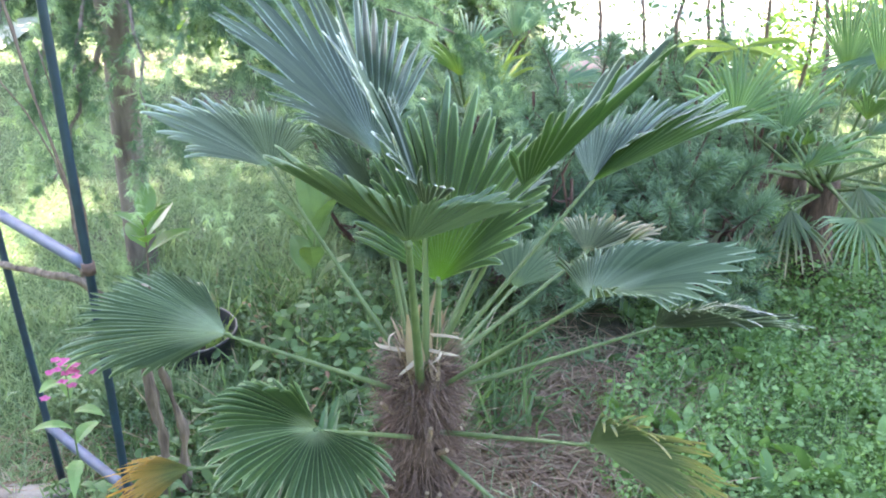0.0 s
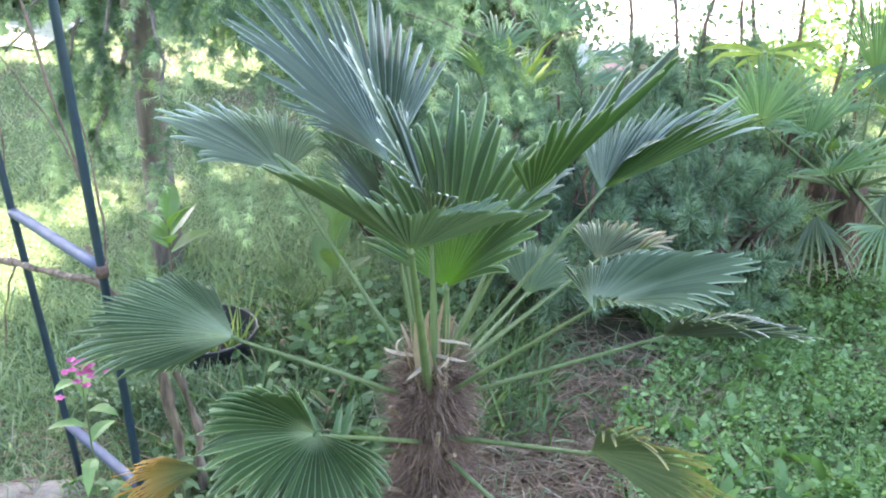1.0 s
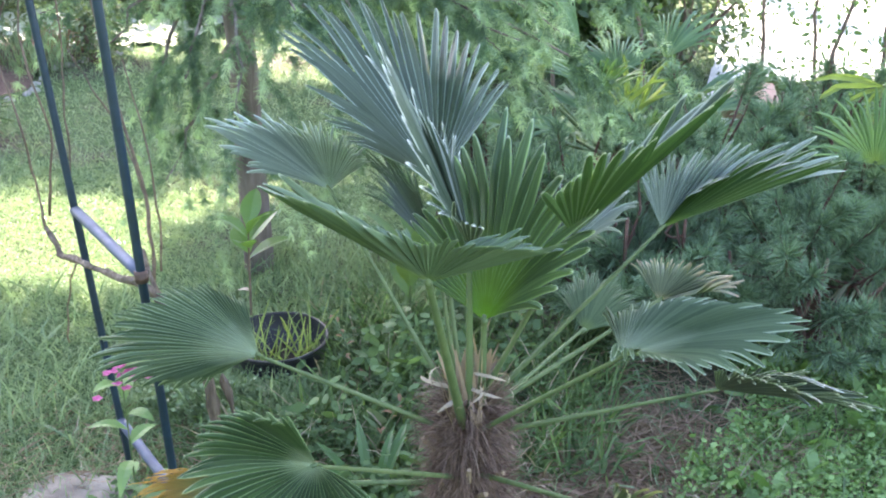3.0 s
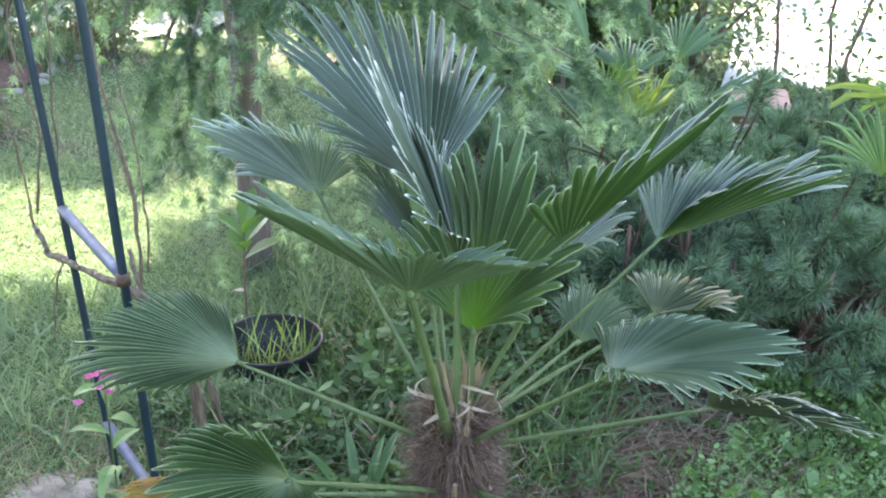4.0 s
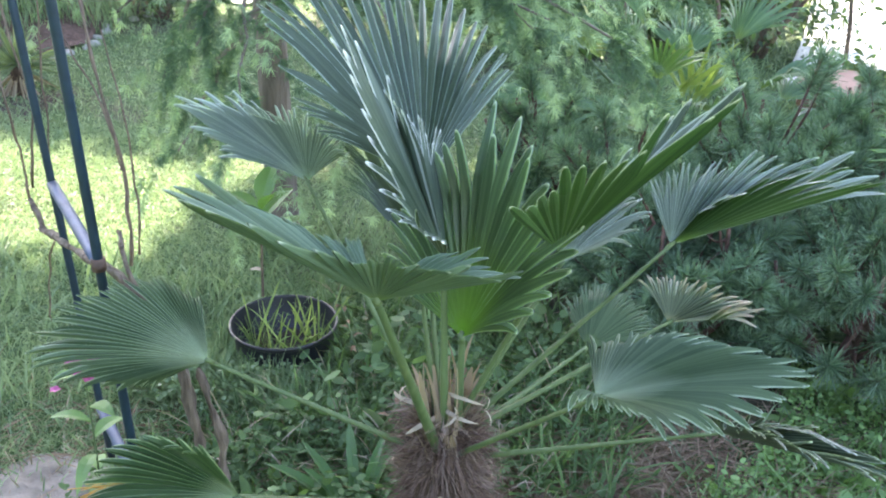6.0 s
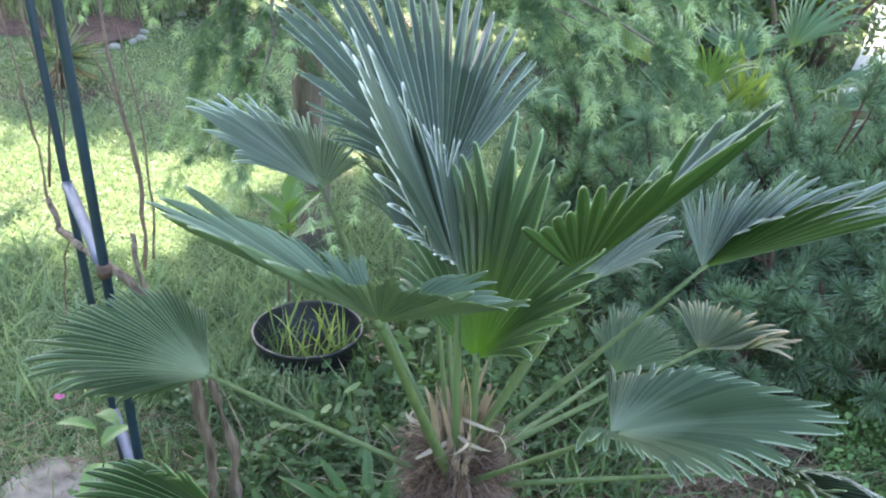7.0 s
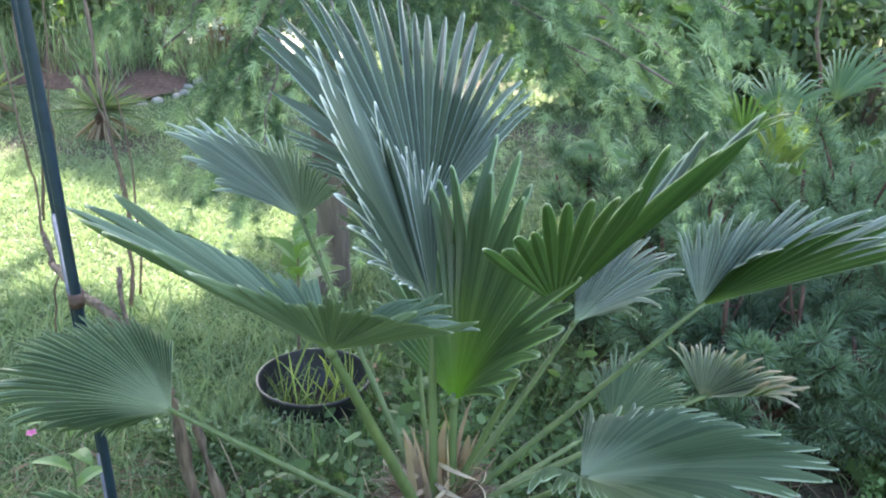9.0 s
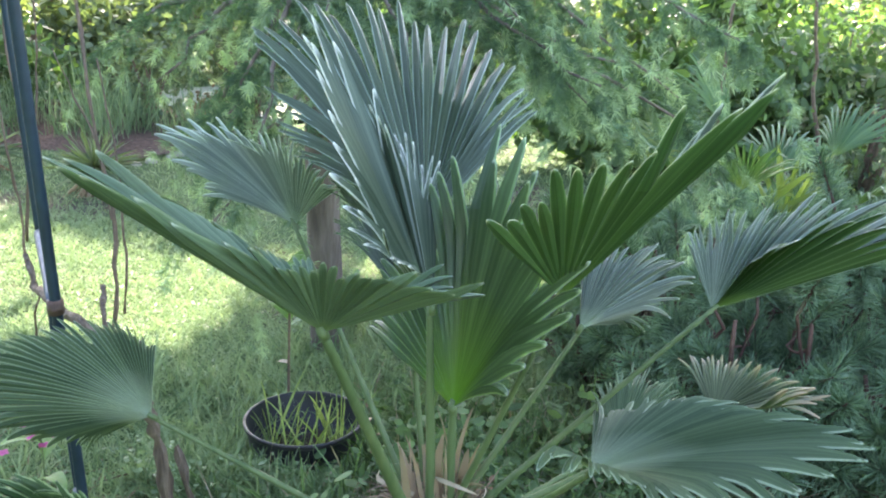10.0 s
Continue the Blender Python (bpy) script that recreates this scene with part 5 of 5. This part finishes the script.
def off_bed(x, y):
    return ~(((x - 0.05) / 0.95) ** 2 + ((y - 2.3) / 0.75) ** 2 < 1)


def off_back(x, y):
    return ~((x < -3.15) & (y > 4.98) & (y < 6.35)) & ~((x > -4.3) & (x < -2.8) & (y > 6.42 + 0.1 * np.sin(7 * x)) & (y < 7.1) & (np.sin(61 * x) * np.sin(53 * y) < 0.45))


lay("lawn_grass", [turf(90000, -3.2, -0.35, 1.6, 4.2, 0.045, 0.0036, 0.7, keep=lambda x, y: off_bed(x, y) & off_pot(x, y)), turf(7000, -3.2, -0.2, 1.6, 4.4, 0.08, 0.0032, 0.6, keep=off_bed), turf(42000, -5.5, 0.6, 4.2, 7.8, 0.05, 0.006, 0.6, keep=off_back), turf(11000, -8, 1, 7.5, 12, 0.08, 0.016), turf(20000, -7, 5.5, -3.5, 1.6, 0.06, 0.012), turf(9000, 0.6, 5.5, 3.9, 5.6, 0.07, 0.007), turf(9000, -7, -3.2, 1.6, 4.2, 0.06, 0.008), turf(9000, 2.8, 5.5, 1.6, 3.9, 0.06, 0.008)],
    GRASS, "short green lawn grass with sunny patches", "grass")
lay("ornamental_grass", [turf(900, 0.3, 3.6, 5.3, 5.9, 0.16, 0.006, 0.4), turf(420, -4.0, -3.5, 5.2, 5.7, 0.55, 0.006, 0.2), turf(250, -3.45, -3.15, 5.5, 5.9, 0.42, 0.005, 0.25), turf(400, -4.7, -4.1, 4.9, 5.5, 0.55, 0.006, 0.2)], GRASS_TALL, "tall feathery ornamental grass in the back bed", "grass")


def lumps(x, y):
    """Uneven growth: 0 in hollows, 1 in thick tufts."""
    return 0.5 + 0.5 * np.sin(9.1 * x + 2.3 * np.sin(4.3 * y)) * np.sin(8.3 * y + 1.7 * np.sin(5.2 * x))


def clover(n, x0, x1, y0, y1, size, height, keep=None):
    """Small rounded leaflets held on thin stalks."""
    p = scatter(n, x0, x1, y0, y1)
    if keep is not None:
        p = p[keep(p[:, 0], p[:, 1])]
    thick = lumps(p[:, 0], p[:, 1])
    grown = rng.uniform(size=len(p)) < 0.3 + 0.9 * thick
    p, thick = p[grown], thick[grown]
    n = len(p)
    p[:, 2] += rng.uniform(0.2, 1, n) * height * (0.45 + 1.1 * thick)
    t = rng.uniform(0, 2 * np.pi, n)
    way = np.stack([np.cos(t), np.sin(t), rng.normal(size=n) * 0.25], -1)
    nrm = unit(rng.normal(size=(n, 3)) * 0.75 + [0, 0, 1])
    s = np.array([0, 0.3, 0.7, 1.0])
    w = np.array([0.25, 0.9, 0.72, 0.04])
    size = size * rng.uniform(0.6, 1.3, n)
    way = unit(way)
    mid = p[:, None] + way[:, None] * (size[:, None] * s)[..., None]
    side = unit(np.cross(way, nrm))[:, None] * (size[:, None] * 0.34 * w)[..., None]
    v, q = ribbons(mid, side)
    return v, q, np.repeat(np.tile(s, n), 2)


def right_side(x, y):
    return (x > 0.5 + 0.12 * np.sin(5 * y)) & ~(((x - 0.55) / 0.75) ** 2 + ((y - 3.5) / 0.4) ** 2 < 1)


lay("clover_patch", [clover(110000, 0.2, 2.8, 1.3, 3.9, 0.011, 0.08, right_side), clover(9000, 0.2, 2.6, 1.3, 3.6, 0.019, 0.12, right_side), turf(30000, 0.2, 2.8, 1.3, 3.9, 0.09, 0.003, 0.6, right_side), turf(6000, 0.3, 2.6, 1.4, 3.6, 0.17, 0.005, 0.5, lambda x, y: right_side(x, y) & (lumps(x + 0.4, y) > 0.55))], WEED,
    "dense green clover and weeds", "ground cover")
lay("dandelion_leaves", [rosettes(230, 0.35, 2.4, 1.2, 3.4, 0.13, 0.028, 6, (0.6, 2.2), right_side), rosettes(7, 0.3, 0.7, 1.8, 2.6, 0.11, 0.024, 5, (0.6, 2.2))], WEED, "upright dandelion leaves among the clover", "ground cover")
lay("tall_grass", [turf(9000, -1.0, -0.5, 2.46, 2.9, 0.13, 0.005, 0.45, pot_foot), clover(6000, -1.0, -0.5, 2.46, 2.9, 0.016, 0.1, pot_foot), turf(3000, -1.2, -0.2, 2.75, 3.6, 0.15, 0.0042, 0.5, off_pot), turf(500, -0.85, -0.25, 2.7, 3.3, 0.26, 0.0045, 0.4, off_pot), rosettes(36, -0.6, -0.1, 2.4, 3.1, 0.16, 0.024, 5, (0.8, 2.4), off_pot), turf(2600, -1.1, -0.5, 2.36, 2.7, 0.13, 0.004, 0.5, off_pot), turf(1100, -1.0, -0.52, 2.42, 2.545, 0.17, 0.0045, 0.4, off_pot), clover(1800, -1.05, -0.5, 2.34, 2.62, 0.014, 0.1, off_pot), turf(900, -1.5, -0.75, 1.7, 2.5, 0.13, 0.004, 0.5), turf(160, -0.2, 0.6, 2.3, 2.8, 0.2, 0.004, 0.5), turf(420, 0.0, 0.6, 1.6, 2.5, 0.15, 0.004, 0.6), turf(350, 0.3, 1.5, 2.3, 3.1, 0.16, 0.004, 0.5),
                   turf(500, -2.0, -1.0, 2.2, 3.0, 0.18, 0.006, 0.4)], GRASS_TALL, "tall uncut grass round the pot and conifer", "grass")
lay("mixed_weeds", [rosettes(50, -0.7, -0.1, 2.3, 3.1, 0.13, 0.022, 5, (0.5, 1.8), off_pot), clover(3200, -0.7, 0.1, 2.3, 3.1, 0.018, 0.14, off_pot), turf(2200, -0.6, 0.25, 2.3, 3.1, 0.26, 0.0065, 0.7, off_pot), clover(500, -0.65, 0.0, 2.3, 3.0, 0.04, 0.2, off_pot), rosettes(14, 0.0, 0.55, 2.3, 2.8, 0.11, 0.018, 5, (0.6, 2.0))], IVY,
    "dark mixed weeds with broad leaves under the palm", "ground cover")
lay("dead_grass", [turf(500, -0.75, 0.1, 2.2, 3.1, 0.24, 0.004, 0.6, off_pot), turf(260, -1.3, -0.6, 1.7, 2.3, 0.1, 0.004, 0.8), turf(160, 0.1, 0.7, 1.7, 2.6, 0.14, 0.004, 0.7)], PALE, "pale dead grass stems among the weeds", "litter")
lay("ground_ivy", [clover(3000, -0.75, -0.18, 1.75, 2.5, 0.024, 0.1), clover(5000, -0.75, -0.18, 1.75, 2.5, 0.02, 0.08), rosettes(60, -0.7, -0.2, 1.75, 2.5, 0.12, 0.02, 5, (0.4, 1.4)), clover(2500, -0.95, -0.4, 1.45, 2.1, 0.022, 0.08), clover(1200, -0.4, 0.0, 2.4, 2.9, 0.02, 0.08), clover(500, -0.65, -0.2, 1.8, 2.5, 0.026, 0.12), turf(2500, -0.85, -0.15, 1.6, 2.7, 0.13, 0.0045, 0.6),
                   turf(900, -0.9, -0.1, 1.6, 2.7, 0.14, 0.0045, 0.5)], IVY, "dark green leafy ground cover", "ground cover")


def litter(n, x, y, spread, length):
    p = np.stack([x + rng.normal(size=n) * spread, y + rng.normal(size=n) * spread, np.zeros(n)], -1)
    p[:, 2] = ground_height(p[:, 0], p[:, 1]) + rng.uniform(0.004, 0.04, n)
    t = rng.uniform(0, 2 * np.pi, n)
    return blades(p, np.stack([np.cos(t), np.sin(t), rng.normal(size=n) * 0.12], -1), rng.uniform(0.4, 1.2, n) * length, rng.uniform(0.002, 0.004, n), 0.05, 4, 0.5)


lay("dry_straw", [litter(2600, 0.12, 1.9, 0.22, 0.13), litter(1800, 0.35, 2.1, 0.2, 0.13), litter(900, 1.35, 3.0, 0.3, 0.16), litter(1200, -0.3, 2.2, 0.25, 0.12), litter(3200, 0.3, 2.5, 0.22, 0.15), litter(1800, 0.1, 2.35, 0.16, 0.14), litter(1200, -0.9, 2.0, 0.22, 0.1), litter(500, -0.6, 2.45, 0.14, 0.1)], STRAW, "dry brown straw and old needles on the soil", "litter")
